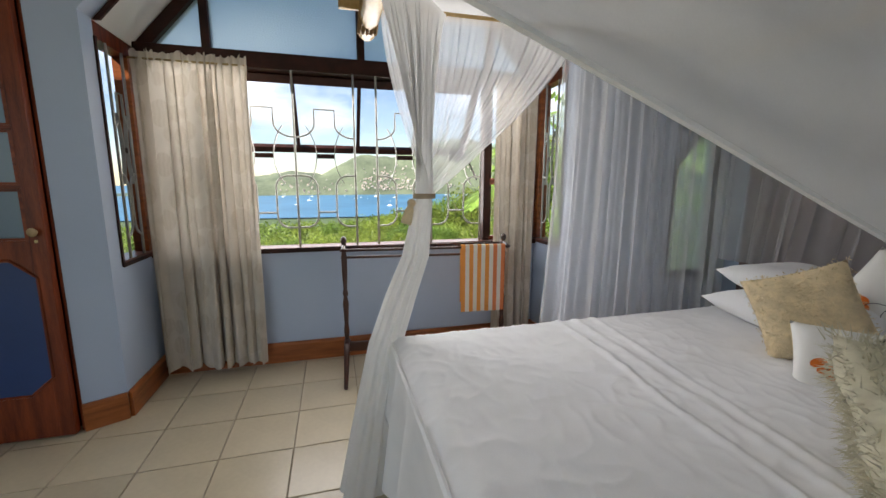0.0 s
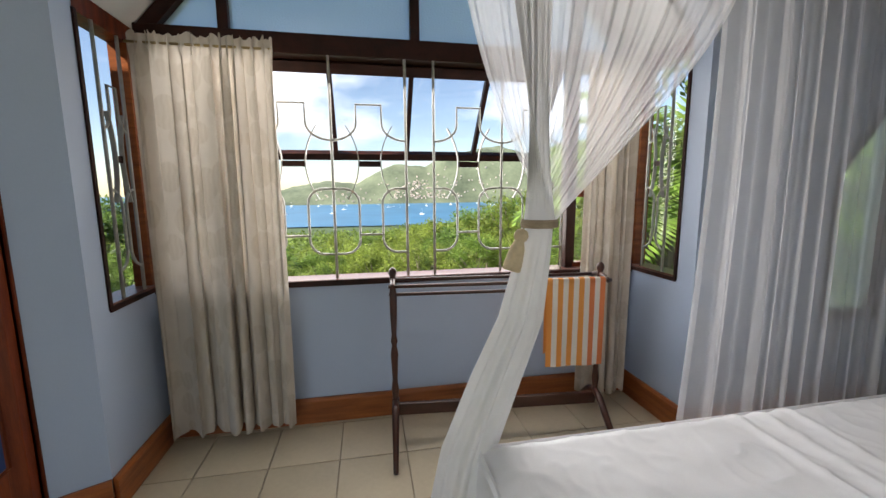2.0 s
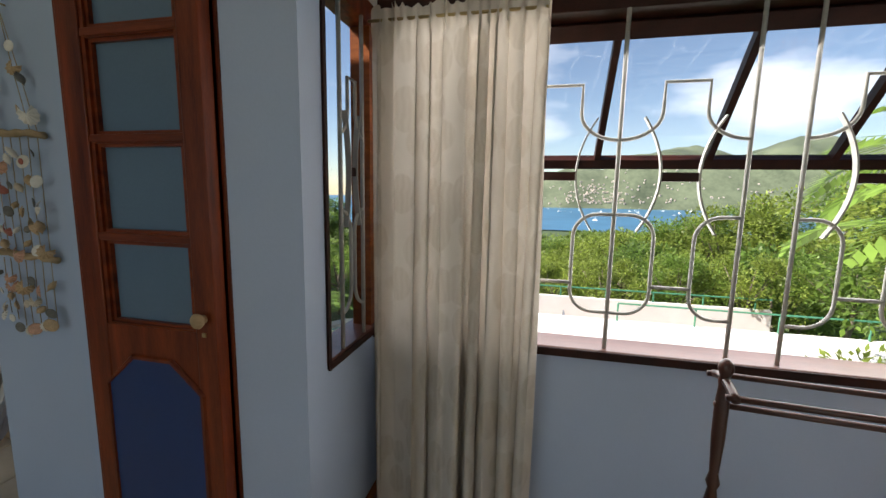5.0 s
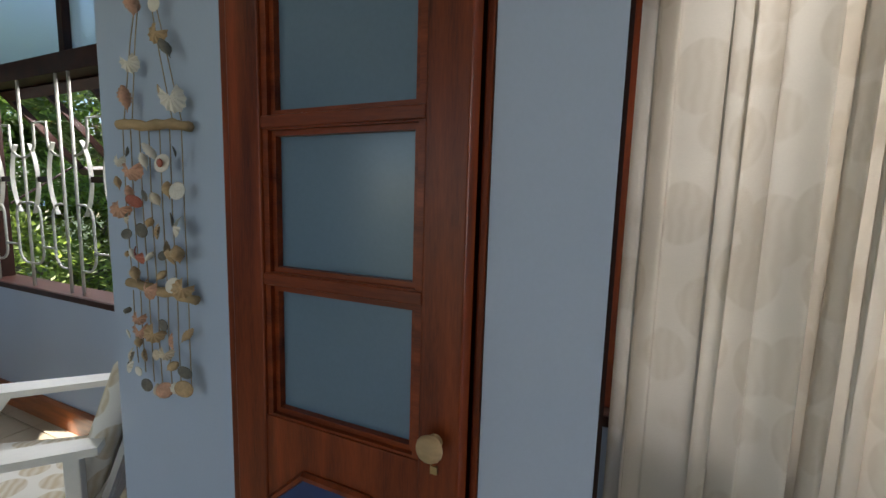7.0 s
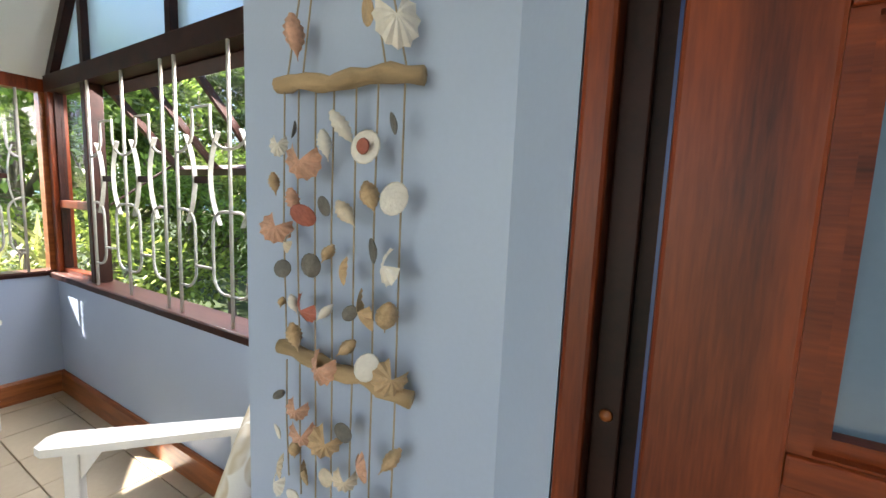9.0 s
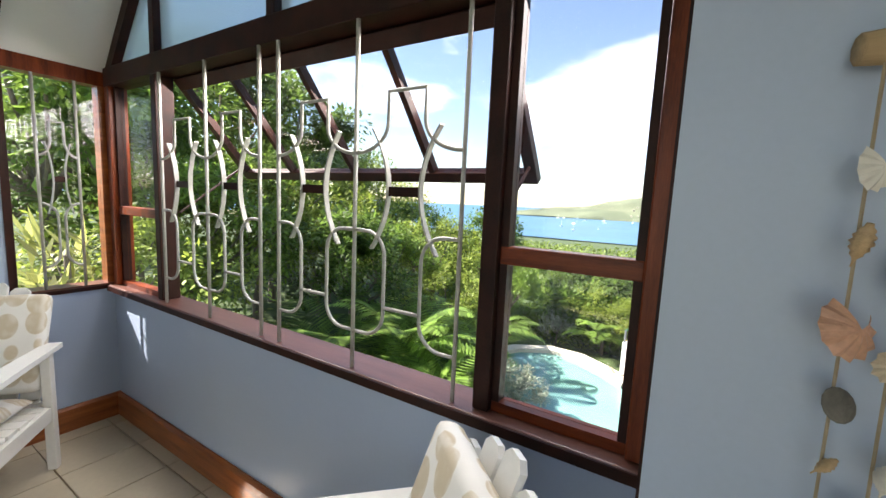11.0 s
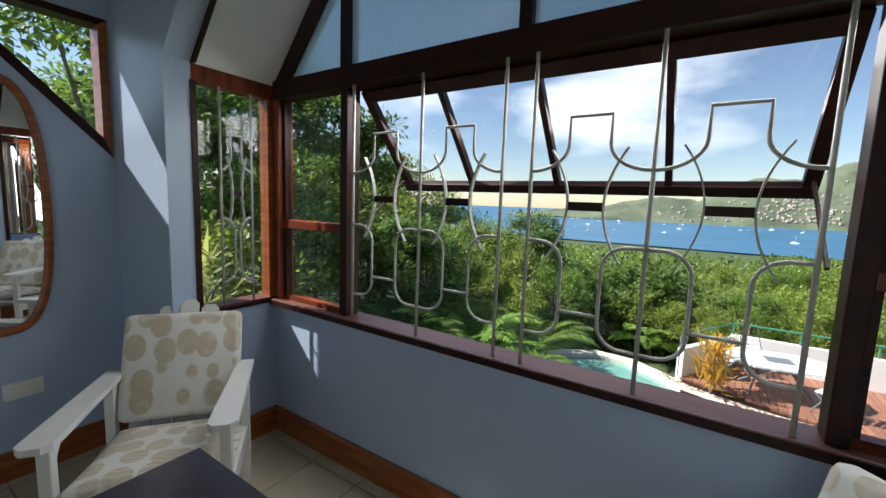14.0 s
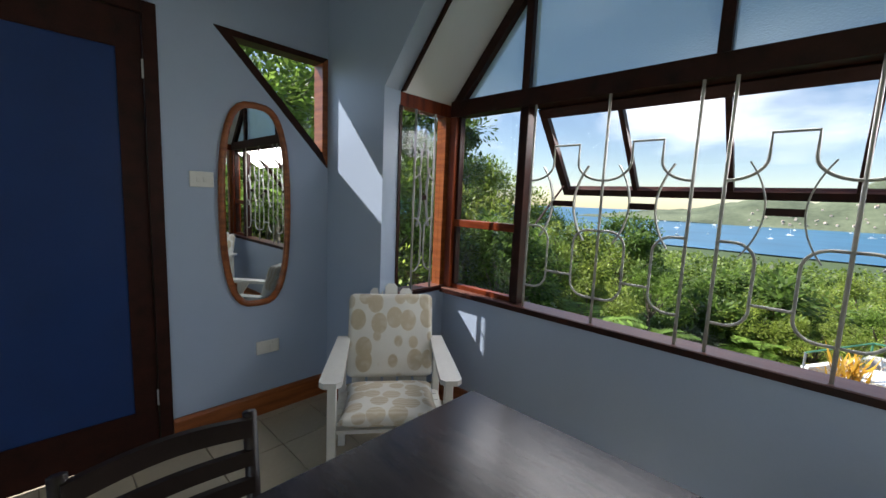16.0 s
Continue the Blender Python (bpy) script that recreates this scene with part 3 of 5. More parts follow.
def blue_door():
    d = empty("door_blue", Matrix.Translation((XL, 0, 0)), "closed door with a tall royal blue panel in a dark maroon frame", "door", kind="structure")
    ya, yb, top = 0.50, 1.44, 2.34
    part("jamb", boxm(-0.11, 0.012, ya, ya + 0.06, 0, top, 0.003), FRAME, d)
    part("jamb", boxm(-0.11, 0.012, yb - 0.06, yb, 0, top, 0.003), FRAME, d)
    part("head_jamb", boxm(-0.11, 0.012, ya + 0.06, yb - 0.06, top - 0.06, top, 0.003), FRAME, d)
    part("stile", boxm(-0.05, -0.008, ya + 0.063, ya + 0.165, 0.01, top - 0.063), FRAME, d)
    part("stile", boxm(-0.05, -0.008, yb - 0.165, yb - 0.063, 0.01, top - 0.063), FRAME, d)
    part("rail", boxm(-0.05, -0.008, ya + 0.165, yb - 0.165, 2.10, top - 0.063), FRAME, d)
    part("rail", boxm(-0.05, -0.008, ya + 0.165, yb - 0.165, 0.01, 0.235), FRAME, d)
    part("blue_panel", boxm(-0.035, -0.016, ya + 0.165, yb - 0.165, 0.235, 2.10), BLUE, d, "royal blue painted panel")
    for z in (0.30, 2.02):
        part("hinge", tubem([(0.002, yb - 0.062, z - 0.045), (0.002, yb - 0.062, z + 0.045)], 0.007), STEEL, d)


blue_door()


def cut_window(name, pts, plane, axis, pane_mat, label):
    """A fixed pane in a slanted frame that follows the outline pts."""
    w = empty(name, Matrix(), label, "window", kind="structure")
    c = Vector((sum(p[0] for p in pts) / len(pts), sum(p[1] for p in pts) / len(pts)))
    inn = [tuple(c + (Vector(p) - c) * (1 - 0.042 / max(0.05, (Vector(p) - c).length) * 1.35)) for p in pts]
    for i in range(len(pts)):
        j = (i + 1) % len(pts)
        part("frame_bar", prismm([pts[i], pts[j], inn[j], inn[i]], plane - 0.008, plane + 0.085, axis), FRAME if axis == "y" else BASE, w)
        mid = [tuple(Vector(a) * 0.35 + Vector(b) * 0.65) for a, b in zip(inn, pts)]
        part("edge_bead", prismm([pts[i], pts[j], mid[j], mid[i]], plane - 0.012, plane - 0.008, axis), FRAME, w)
    g = part("pane", prismm(inn, plane + 0.045, plane + 0.05, axis), pane_mat, w)
    g.visible_shadow = False


cut_window("window_slant_east", [(2.38, 0.56), (2.80, 0.56), (2.80, 1.90), (2.38, 1.42)], WY, "y", LIMEGLASS, "slant-topped frosted window with green garden light behind")
tw = [(1.70, 2.335), (2.392, 1.62), (2.392, 2.335)]
w3 = empty("window_triangle", Matrix(), "three-cornered fixed window in red-brown timber", "window", kind="structure")
inn = [(1.795, 2.30), (2.352, 1.722), (2.352, 2.30)]
for i in range(3):
    j = (i + 1) % 3
    part("frame_bar", prismm([tw[i], tw[j], inn[j], inn[i]], XL - 0.1, XL + 0.008, "x"), BASE if i == 1 else FRAME, w3)
g = part("pane", prismm(inn, XL - 0.06, XL - 0.055, "x"), GLASS, w3)
g.visible_shadow = False


# ---- bed ----
def bed():
    b = empty("bed", Matrix(), "double bed made with a creased white cotton sheet", "bed")
    x0, x1, y0, y1, zt = 0.235, 2.30, 0.22, 1.66, 0.615

    def top(u, v):
        # u runs across x and over the foot, v across y and over both sides
        x, y = x0 - 0.02 + u * (x1 - x0 + 0.04), y0 - 0.02 + v * (y1 - y0 + 0.04)
        e = min((x - x0), (y - y0), (y1 - y), 0.08)
        z = zt - max(0, 0.055 - e) ** 2 * 9
        z += 0.004 * noise.noise((x * 2.1, y * 5.2, 1)) + 0.0035 * (1 - abs(noise.noise((x * 3 + y * 2.2, y * 4 - x, 4)))) ** 4
        z += 0.003 * (1 - abs(noise.noise((x * 6, y * 8, 7)))) ** 6
        z += 0.0035 * (1 - abs(noise.noise((x * 13 + 4 * y, y * 9 - 5 * x, 11)))) ** 9
        fold = math.exp(-((x - 1.02 + 0.10 * (1.6 - y) + 0.01 * math.sin(9 * y)) / 0.014) ** 2) + 0.8 * math.exp(-((x - 1.10 + 0.08 * (1.6 - y)) / 0.02) ** 2) + 0.7 * math.exp(-((x - 1.20 + 0.12 * (1.6 - y)) / 0.015) ** 2)
        return (x, y, z + 0.010 * fold)

    part("sheet_top", grid(240, 170, top), SHEET, b, "creased white cotton sheet", True)
    zr = zt - 0.05

    def side(run):
        def fn(u, v):
            (ax, ay), (bx, by), (nx, ny) = run
            L = math.hypot(bx - ax, by - ay)
            s = u * L
            out = 0.012 + 0.05 * v + (0.012 + 0.018 * v) * math.sin(s * 17 + 2 * math.sin(s * 5)) * min(1, v * 3)
            return (ax + (bx - ax) * u + nx * out, ay + (by - ay) * u + ny * out, (zr + 0.03) * (1 - v) + 0.05 * v)
        return fn

    runs = [((x0, y0), (x0, y1), (-1, 0)), ((x0, y1), (x1, y1), (0, 1)), ((x0, y0), (x1, y0), (0, -1))]
    for r in runs:
        part("sheet_drop", grid(90, 14, side(r)), SHEET, b, smooth=True)
    part("mattress", boxm(x0 + 0.03, x1, y0 + 0.03, y1 - 0.03, 0.30, zt - 0.035, 0.03), SHEET, b)
    part("bed_base", boxm(x0 + 0.05, x1, y0 + 0.05, y1 - 0.05, 0.10, 0.30, 0.01), BLACKWOOD, b)
    for x in (x0 + 0.12, x1 - 0.1):
        for y in (y0 + 0.1, y1 - 0.1):
            part("leg", boxm(x - 0.03, x + 0.03, y - 0.03, y + 0.03, 0, 0.10), BLACKWOOD, b)


bed()


def cushion(name, m, w, h, t, material, label, ruffle=0.004, seed=0, hair=0):
    p = pillow(w, h, t, 22, ruffle, seed)
    o = part(name, p, material, None, label, True)
    o.matrix_basis = m
    tagged(o, label, "cushion")
    if hair:
        rnd = random.Random(seed)
        hb = bmesh.new()
        src = [(v.co.copy(), v.normal.copy()) for v in o.data.vertices]
        for _ in range(hair):
            co, nn = src[rnd.randrange(len(src))]
            co = co + Vector([rnd.uniform(-.014, .014) for _ in range(3)])
            d = (nn + Vector([rnd.uniform(-.8, .8) for _ in range(3)])).normalized() * rnd.uniform(0.25, 1) * (0.05 if hair > 5000 else 0.022)
            s = d.cross(Vector((rnd.random(), rnd.random(), rnd.random()))).normalized() * 0.0022
            hb.faces.new([hb.verts.new(co + s), hb.verts.new(co - s), hb.verts.new(co + d)])
        part("pile", hb, material, o, "soft plush pile")
    return o


cushion("pillow", pose(1.98, 1.20, 0.69, 0, -3, 84), 0.66, 0.46, 0.15, SHEET, "plump white cotton pillow lying on the bed", 0.008, 3)
cushion("pillow", pose(2.04, 1.19, 0.79, 0, -10, 86), 0.66, 0.46, 0.15, SHEET, "white cotton pillow leaning on another pillow", 0.008, 5)
cushion("cushion", look((1.70, 1.03, 0.79), (0, 0, 1.45), -24), 0.33, 0.33, 0.12, FUR, "square cream plush cushion propped against the pillows", 0.006, 9, 3500)
PRINT = cloth("white_print_cushion_cover", (0.80, 0.79, 0.76), 1.0, 0.0)
INK = mat("black_cushion_print", (0.015, 0.015, 0.017), 0.9, 0.2, 20, 0.1, 90)
YEL = mat("mustard_cushion_print", (0.72, 0.40, 0.03), 0.9, 0.15, 20, 0.1, 90)
ORP = mat("orange_cushion_print", (0.72, 0.17, 0.02), 0.9, 0.15, 20, 0.1, 90)


def printed(m, label, seed):
    o = cushion("cushion", m, 0.42, 0.42, 0.12, PRINT, label, 0.003, seed)

    def lift(x, y):
        u, v = x / 0.21, y / 0.21
        return 0.062 * max(0, (1 - u ** 4) * (1 - v ** 4)) ** 0.55 + 0.004

    def blob(cx, cy, rx, ry, material, rot=0):
        bm = bmesh.new()
        c = bm.verts.new((cx, cy, lift(cx, cy)))
        ring = []
        for k in range(20):
            a = 2 * math.pi * k / 20
            x = cx + rx * math.cos(a) * math.cos(rot) - ry * math.sin(a) * math.sin(rot)
            y = cy + rx * math.cos(a) * math.sin(rot) + ry * math.sin(a) * math.cos(rot)
            ring.append(bm.verts.new((x, y, lift(x, y))))
        for k in range(20):
            bm.faces.new((c, ring[k], ring[(k + 1) % 20]))
        part("print", bm, material, o)

    def loop(cx, cy, r):
        part("print_line", tubem([(cx + r * math.cos(a), cy + r * math.sin(a) * 0.8, lift(cx + r * math.cos(a), cy + r * math.sin(a) * 0.8)) for a in (2 * math.pi * k / 24 for k in range(25))], 0.0018, 4), INK, o)

    blob(0.02, -0.03, 0.036, 0.027, INK, 0.2)
    blob(-0.12, -0.13, 0.03, 0.02, INK)
    for k in range(6):
        a = 0.5 + 0.28 * k
        blob(0.12 * math.cos(a) + 0.01, 0.12 * math.sin(a) - 0.02, 0.032, 0.024, ORP, a)
    blob(-0.12, 0.03, 0.05, 0.075, YEL, 0.2)
    loop(-0.05, 0.03, 0.08)
    loop(0.03, 0.05, 0.06)
    loop(-0.1, -0.05, 0.06)


printed(look((1.62, 0.84, 0.668), (0.6, 0.0, 2.1), 0) @ pose(0, 0, 0, 180, 0, 0) @ Matrix.Scale(0.72, 4), "white cushion printed with orange, mustard and black shapes", 11)
printed(look((1.98, 0.92, 0.80), (0.2, 0, 1.4), 30) @ pose(0, 0, 0, 180, 0, 0) @ Matrix.Scale(0.85, 4), "white cushion printed with mustard and black shapes against the pillows", 12)
cushion("plush_cushion", pose(1.24, 0.45, 0.715, 24, -40, 52), 0.40, 0.40, 0.19, FURW, "large pale shaggy plush cushion on the bed", 0.02, 21, 9000)


# ---- mosquito net on its bamboo frame ----
FX0, FX1, FY0, FY1, FZ = 0.20, 2.40, 0.40, 2.02, 2.03


def bamboo(pts, r=0.045):
    bm = bmesh.new()
    a, b = Vector(pts[0]), Vector(pts[1])
    n = max(4, int((b - a).length / 0.04))
    rs, ps = [], []
    for i in range(n + 1):
        ps.append(a + (b - a) * i / n)
        rs.append(r * (1.10 if i % 8 == 4 else 1.0))
    tube(bm, ps, rs, 14)
    return bm


canopy = empty("bed_canopy", Matrix(), "bamboo bed canopy with a tied-back white mosquito net", "bed canopy")
part("bamboo_pole", bamboo([(FX0, FY0 - 0.35, FZ), (FX0, FY1 + 0.20, FZ)]), BAMBOO, canopy, "polished bamboo pole", True)
part("bamboo_pole", bamboo([(FX1, FY0 - 0.2, FZ), (FX1, FY1 + 0.12, FZ)]), BAMBOO, canopy, "polished bamboo pole", True)
part("bamboo_pole", bamboo([(FX0 - 0.14, FY1 + 0.07, FZ + 0.085), (FX1 + 0.12, FY1 + 0.07, FZ + 0.085)], 0.04), BAMBOO, canopy, "polished bamboo pole", True)
part("bamboo_pole", bamboo([(FX0 - 0.14, FY0 - 0.03, FZ + 0.085), (FX1 + 0.12, FY0 - 0.03, FZ + 0.085)], 0.04), BAMBOO, canopy, "polished bamboo pole", True)
for x in (FX0, FX1):
    for y in (FY0 - 0.03, FY1 + 0.07):
        bm = bmesh.new()
        for k in range(5):
            t = -0.04 + 0.02 * k
            ring = [(x + t + 0.01 * math.sin(a), y + 0.056 * math.cos(a), FZ + 0.045 + 0.098 * math.sin(a)) for a in (2 * math.pi * i / 16 for i in range(17))]
            tube(bm, ring, 0.008, 6)
        part("lashing", bm, ROPE, canopy, "jute rope lashing", True)
        part("hanging_rope", tubem([(x, y, FZ + 0.12), (x, y, H)], 0.006), ROPE, canopy)


def pleats(s, v, amp, freq, ph=0):
    ph = ph + 5.0 * noise.noise((s * 4.0, ph, 0.5))
    amp = amp * (0.75 + 0.8 * noise.noise((s * 7.0, 2.0, ph * 0.1)))
    return amp * (math.sin(s * freq + ph + 1.3 * math.sin(s * freq * 0.37)) + 0.45 * math.sin(s * freq * 2.3 + ph))


# far side, hanging free towards the head
part("net_panel", grid(260, 24, lambda u, v: (1.20 + u * 1.18 - 0.16 * v ** 1.5 * (1 - u) ** 2 + pleats(u * 1.18, v, 0.017, 62, 1.6), FY1 - 0.05 + pleats(u * 1.18, v, 0.018 + 0.012 * v, 62) - 0.09 * v * (1 - u), FZ + 0.02 - v * (FZ - 0.06))), NET, canopy, "sheer white net hanging in pleats", True)
# head side
part("net_panel", grid(260, 20, lambda u, v: (FX1 - 0.03 + pleats(u * 1.6, v, 0.022, 40), FY1 - 0.03 - u * 1.55 + pleats(u * 1.6, v, 0.026, 40, 1.6) + 0.16 * v * math.sin(3 * u), FZ + 0.02 - v * 1.25)), NETTHIN, canopy, "sheer white net hanging in pleats", True)
# roof sheet, sagging a little
part("net_roof", grid(60, 40, lambda u, v: (FX0 + u * (FX1 - FX0), FY0 + v * (FY1 - FY0) - 0.02, FZ + 0.05 - 0.07 * math.sin(math.pi * u) * math.sin(math.pi * v) + 0.006 * noise.noise((u * 9, v * 9, 2)))), SHEET, canopy, "white cloth roof of the canopy", True)
TIE = Vector((0.365, 1.63, 1.215))


def gathered(top, r, wide=1.6, sag=0.0):
    """Cloth that runs from a line along the frame down into the tie."""
    def fn(u, v):
        p = Vector(top(u))
        f = v ** wide
        c = p.lerp(TIE, f)
        c.z = p.z + (TIE.z - p.z) * v ** (1.0 - sag)
        a = 2 * math.pi * u
        k = v ** 4
        c += Vector((r * math.cos(a), r * math.sin(a), 0)) * k
        c += Vector((0.6, 0.8, 0)) * pleats(u * 1.2, v, 0.016, 75) * math.sin(math.pi * min(1, v * 1.05)) ** 0.6
        return c
    return fn


part("net_side", grid(200, 40, gathered(lambda u: (0.24 + u * 1.02, FY1 - 0.05, FZ + 0.02), 0.035, 1.25, 0.12)), NETSIDE, canopy, "sheer white net drawn to the tie", True)
part("net_foot", grid(160, 40, gathered(lambda u: (FX0 - 0.10 + 0.45 * u, 1.38 + u * 0.58, FZ + 0.02), 0.04, 0.8, -0.1)), NETDENSE, canopy, "thick gathered white net drawn to the tie", True)


def tail(u, v):
    a = 2 * math.pi * u
    r = 0.036 + 0.055 * v ** 0.7 + 0.012 * math.sin(a * 9) * min(1, 5 * v)
    way = [TIE, Vector((0.335, 1.67, 0.96)), Vector((0.275, 1.69, 0.79)), Vector((0.205, 1.73, 0.55)), Vector((0.145, 1.70, 0.27)), Vector((0.07, 1.50, 0.025))]
    q = min(v * 5, 4.999)
    c = way[int(q)].lerp(way[int(q) + 1], q - int(q))
    return (c.x + r * math.cos(a) * 0.9, c.y + r * math.sin(a), c.z)


part("net_tail", grid(120, 40, tail), NETDENSE, canopy, "gathered net tail falling to the floor", True)
bm = bmesh.new()
for k in range(3):
    tube(bm, [(TIE.x + 0.043 * math.cos(a), TIE.y + 0.043 * math.sin(a), TIE.z - 0.006 + 0.006 * k) for a in (2 * math.pi * i / 18 for i in range(19))], 0.0045, 6)
part("tie_band", bm, STRING, canopy, "cream tie-back band", True)
bm = lathe([(0.004, 0.0), (0.03, -0.01), (0.04, -0.035), (0.034, -0.06), (0.026, -0.07), (0.04, -0.11), (0.05, -0.20), (0.048, -0.235)], 14)
bm.transform(pose(TIE.x - 0.055, TIE.y - 0.03, TIE.z - 0.01, 0, 16, 0) @ Matrix.Scale(0.45, 4))
part("tassel", bm, FUR, canopy, "cream cloth tassel", True)


def swag(u, v):
    # near side, drawn up towards the head
    x = 0.13 + u * 1.9
    low = 1.455 - 0.42 * (u * 1.9) + 0.10 * u
    z = (FZ + 0.02) * (1 - v) + max(0.62, low) * v
    return (x, FY0 + 0.03 + 0.05 * math.sin(math.pi * v) + 0.012 * math.sin(30 * v + 5 * u) + 0.02 * u, z)


part("net_swag", grid(60, 40, swag), NETSWAG, canopy, "white net drawn up along the near side", True)
part("net_swag_hem", tubem([Vector(swag(i / 60, 1)) for i in range(61)], 0.006), SHEET, canopy)


# ---- curtains ----
def curtain(x0, x1, y, z0, z1, folds, amp, label):
    rail = empty("curtain", Matrix(), label, "curtain")

    def fn(u, v):
        w = x1 - x0
        s = (u + 0.045 * math.sin(7 * u + 1) + 0.025 * math.sin(19 * u + 2 * v * u)) * folds * 2 * math.pi
        a = amp * (1.0 + 0.6 * noise.noise((u * 4.3, 6, v * 0.8))) * (0.45 + 0.55 * v)
        x = x0 + u * w + 0.012 * math.sin(s * 2 + 1)
        head = 0.05 * abs(noise.noise((u * 30, 0, 3))) if v < 0.02 else 0
        yy = y + a * math.sin(s + 1.1 * math.sin(u * 9)) * (0.6 + 0.6 * noise.noise((u * 5, 1, 0)) + 0.4) + 0.45 * a * math.sin(2.1 * s + 1 + 2 * v)
        if v < 0.05:
            yy = y + 0.010 * math.sin(u * 150)
        return (x, yy, z1 - (z1 - z0) * v + head + (0.012 * math.sin(s) if v > 0.97 else 0))

    part("cloth", grid(160, 60, fn), CURTAIN, rail, "cream curtain cloth with faint leaf print", True)
    part("curtain_rod", tubem([(x0 - 0.02, y, z1 - 0.035), (x1 - 0.01, y, z1 - 0.035)], 0.006), BRASS, rail, smooth=True)


curtain(-1.085, -0.475, 2.82, 0.06, 2.01, 6.5, 0.036, "cream leaf-print curtain gathered at one side of the bay")
curtain(1.17, 1.49, 2.79, 0.07, 2.01, 5, 0.028, "cream leaf-print curtain bunched at the far corner of the bay")
part("mauve", grid(120, 10, lambda u, v: (XR - 0.05 + 0.02 * math.sin(u * 70), 2.20 - u * 2.3, 1.62 - 1.5 * v)), MAUVE, None, "", True)
tagged(bpy.data.objects["mauve"], "mauve-grey drape hanging behind the head of the bed", "drape")
bpy.data.objects["mauve"].name = "wall_drape"


# ---- towel rack ----
def towel_rack():
    a, b = Vector((0.055, 2.665, 0)), Vector((1.145, 2.575, 0))
    ang = math.degrees(math.atan2(b.y - a.y, b.x - a.x))
    L = (b - a).length
    t = empty("towel_rack", pose(a.x, a.y, 0, 0, 0, ang), "dark mahogany towel stand with turned posts below the window", "towel rack")
    prof = [(0.012, 0.16), (0.018, 0.17), (0.013, 0.22), (0.019, 0.28), (0.013, 0.33), (0.017, 0.42), (0.020, 0.47), (0.012, 0.52), (0.019, 0.54), (0.012, 0.57), (0.018, 0.68), (0.019, 0.78), (0.014, 0.84), (0.016, 0.86), (0.014, 0.875), (0.021, 0.895), (0.018, 0.912), (0.006, 0.925)]
    for x in (0, L):
        o = part("post", lathe(prof, 14), RACK, t, "turned post", True)
        o.matrix_basis = pose(x, 0, 0)
        for s in (-1, 1):
            pts = [(x, s * 0.005, 0.21), (x, s * 0.06, 0.19), (x, s * 0.14, 0.12), (x, s * 0.22, 0.05), (x, s * 0.29, 0.012)]
            part("foot", tubem(pts, [0.018, 0.02, 0.018, 0.015, 0.012], 8), RACK, t, smooth=True)
        arm = [(x, -0.09 + 0.018 * k, 0.862 - 0.02 * (abs(k - 5) / 5) ** 2) for k in range(11)]
        part("arm", tubem(arm, 0.012, 8), RACK, t, smooth=True)
    for y, z in ((-0.08, 0.845), (0.08, 0.845), (0, 0.785)):
        part("rail", tubem([(-0.02, y, z), (L + 0.02, y, z)], 0.009, 8), RACK, t, smooth=True)
    part("stretcher", boxm(0.0, L, -0.012, 0.012, 0.135, 0.20, 0.004), RACK, t)
    # towel over the front rail
    tw = empty("towel", pose(a.x, a.y, 0, 0, 0, ang), "orange and white striped towel folded over the rack", "towel")
    n, x0, w = 11, L - 0.325, 0.305
    for i in range(n):
        def fn(u, v, i=i):
            x = x0 + w * (i + u) / n
            s = v * 0.92
            if s < 0.46:
                return (x, -0.098 - 0.010 * math.sin(x * 40) * (0.46 - s), 0.40 + s)
            if s < 0.52:
                k = (s - 0.46) / 0.06 * math.pi
                return (x, -0.08 - 0.018 * math.cos(k), 0.858 + 0.006 * math.sin(k))
            return (x, -0.062 + 0.01 * math.sin(x * 33), 0.858 - (s - 0.52))
        part("stripe", grid(4, 30, fn), TOWELW if i % 2 else (ORANGE2 if i > 6 else ORANGE), tw, "white stripe" if i % 2 else "orange stripe", True)


towel_rack()


# ---- writing end: table, dark chair ----
def table():
    t = empty("table", Matrix(), "dark brown laminate table near the window", "table")
    x0, x1, y0, y1 = -4.243, -3.47, 1.08, 2.02
    part("tabletop", boxm(x0, x1, y0, y1, 0.735, 0.762, 0.004), TABLE, t)
    for x in (x0 + 0.04, x1 - 0.09):
        for y in (y0 + 0.04, y1 - 0.09):
            part("leg", boxm(x, x + 0.05, y, y + 0.05, 0, 0.735, 0.004), TABLE, t)
    part("apron", boxm(x0 + 0.05, x1 - 0.05, y1 - 0.075, y1 - 0.055, 0.66, 0.735), TABLE, t)
    part("apron", boxm(x0 + 0.05, x1 - 0.05, y0 + 0.055, y0 + 0.075, 0.66, 0.735), TABLE, t)


table()


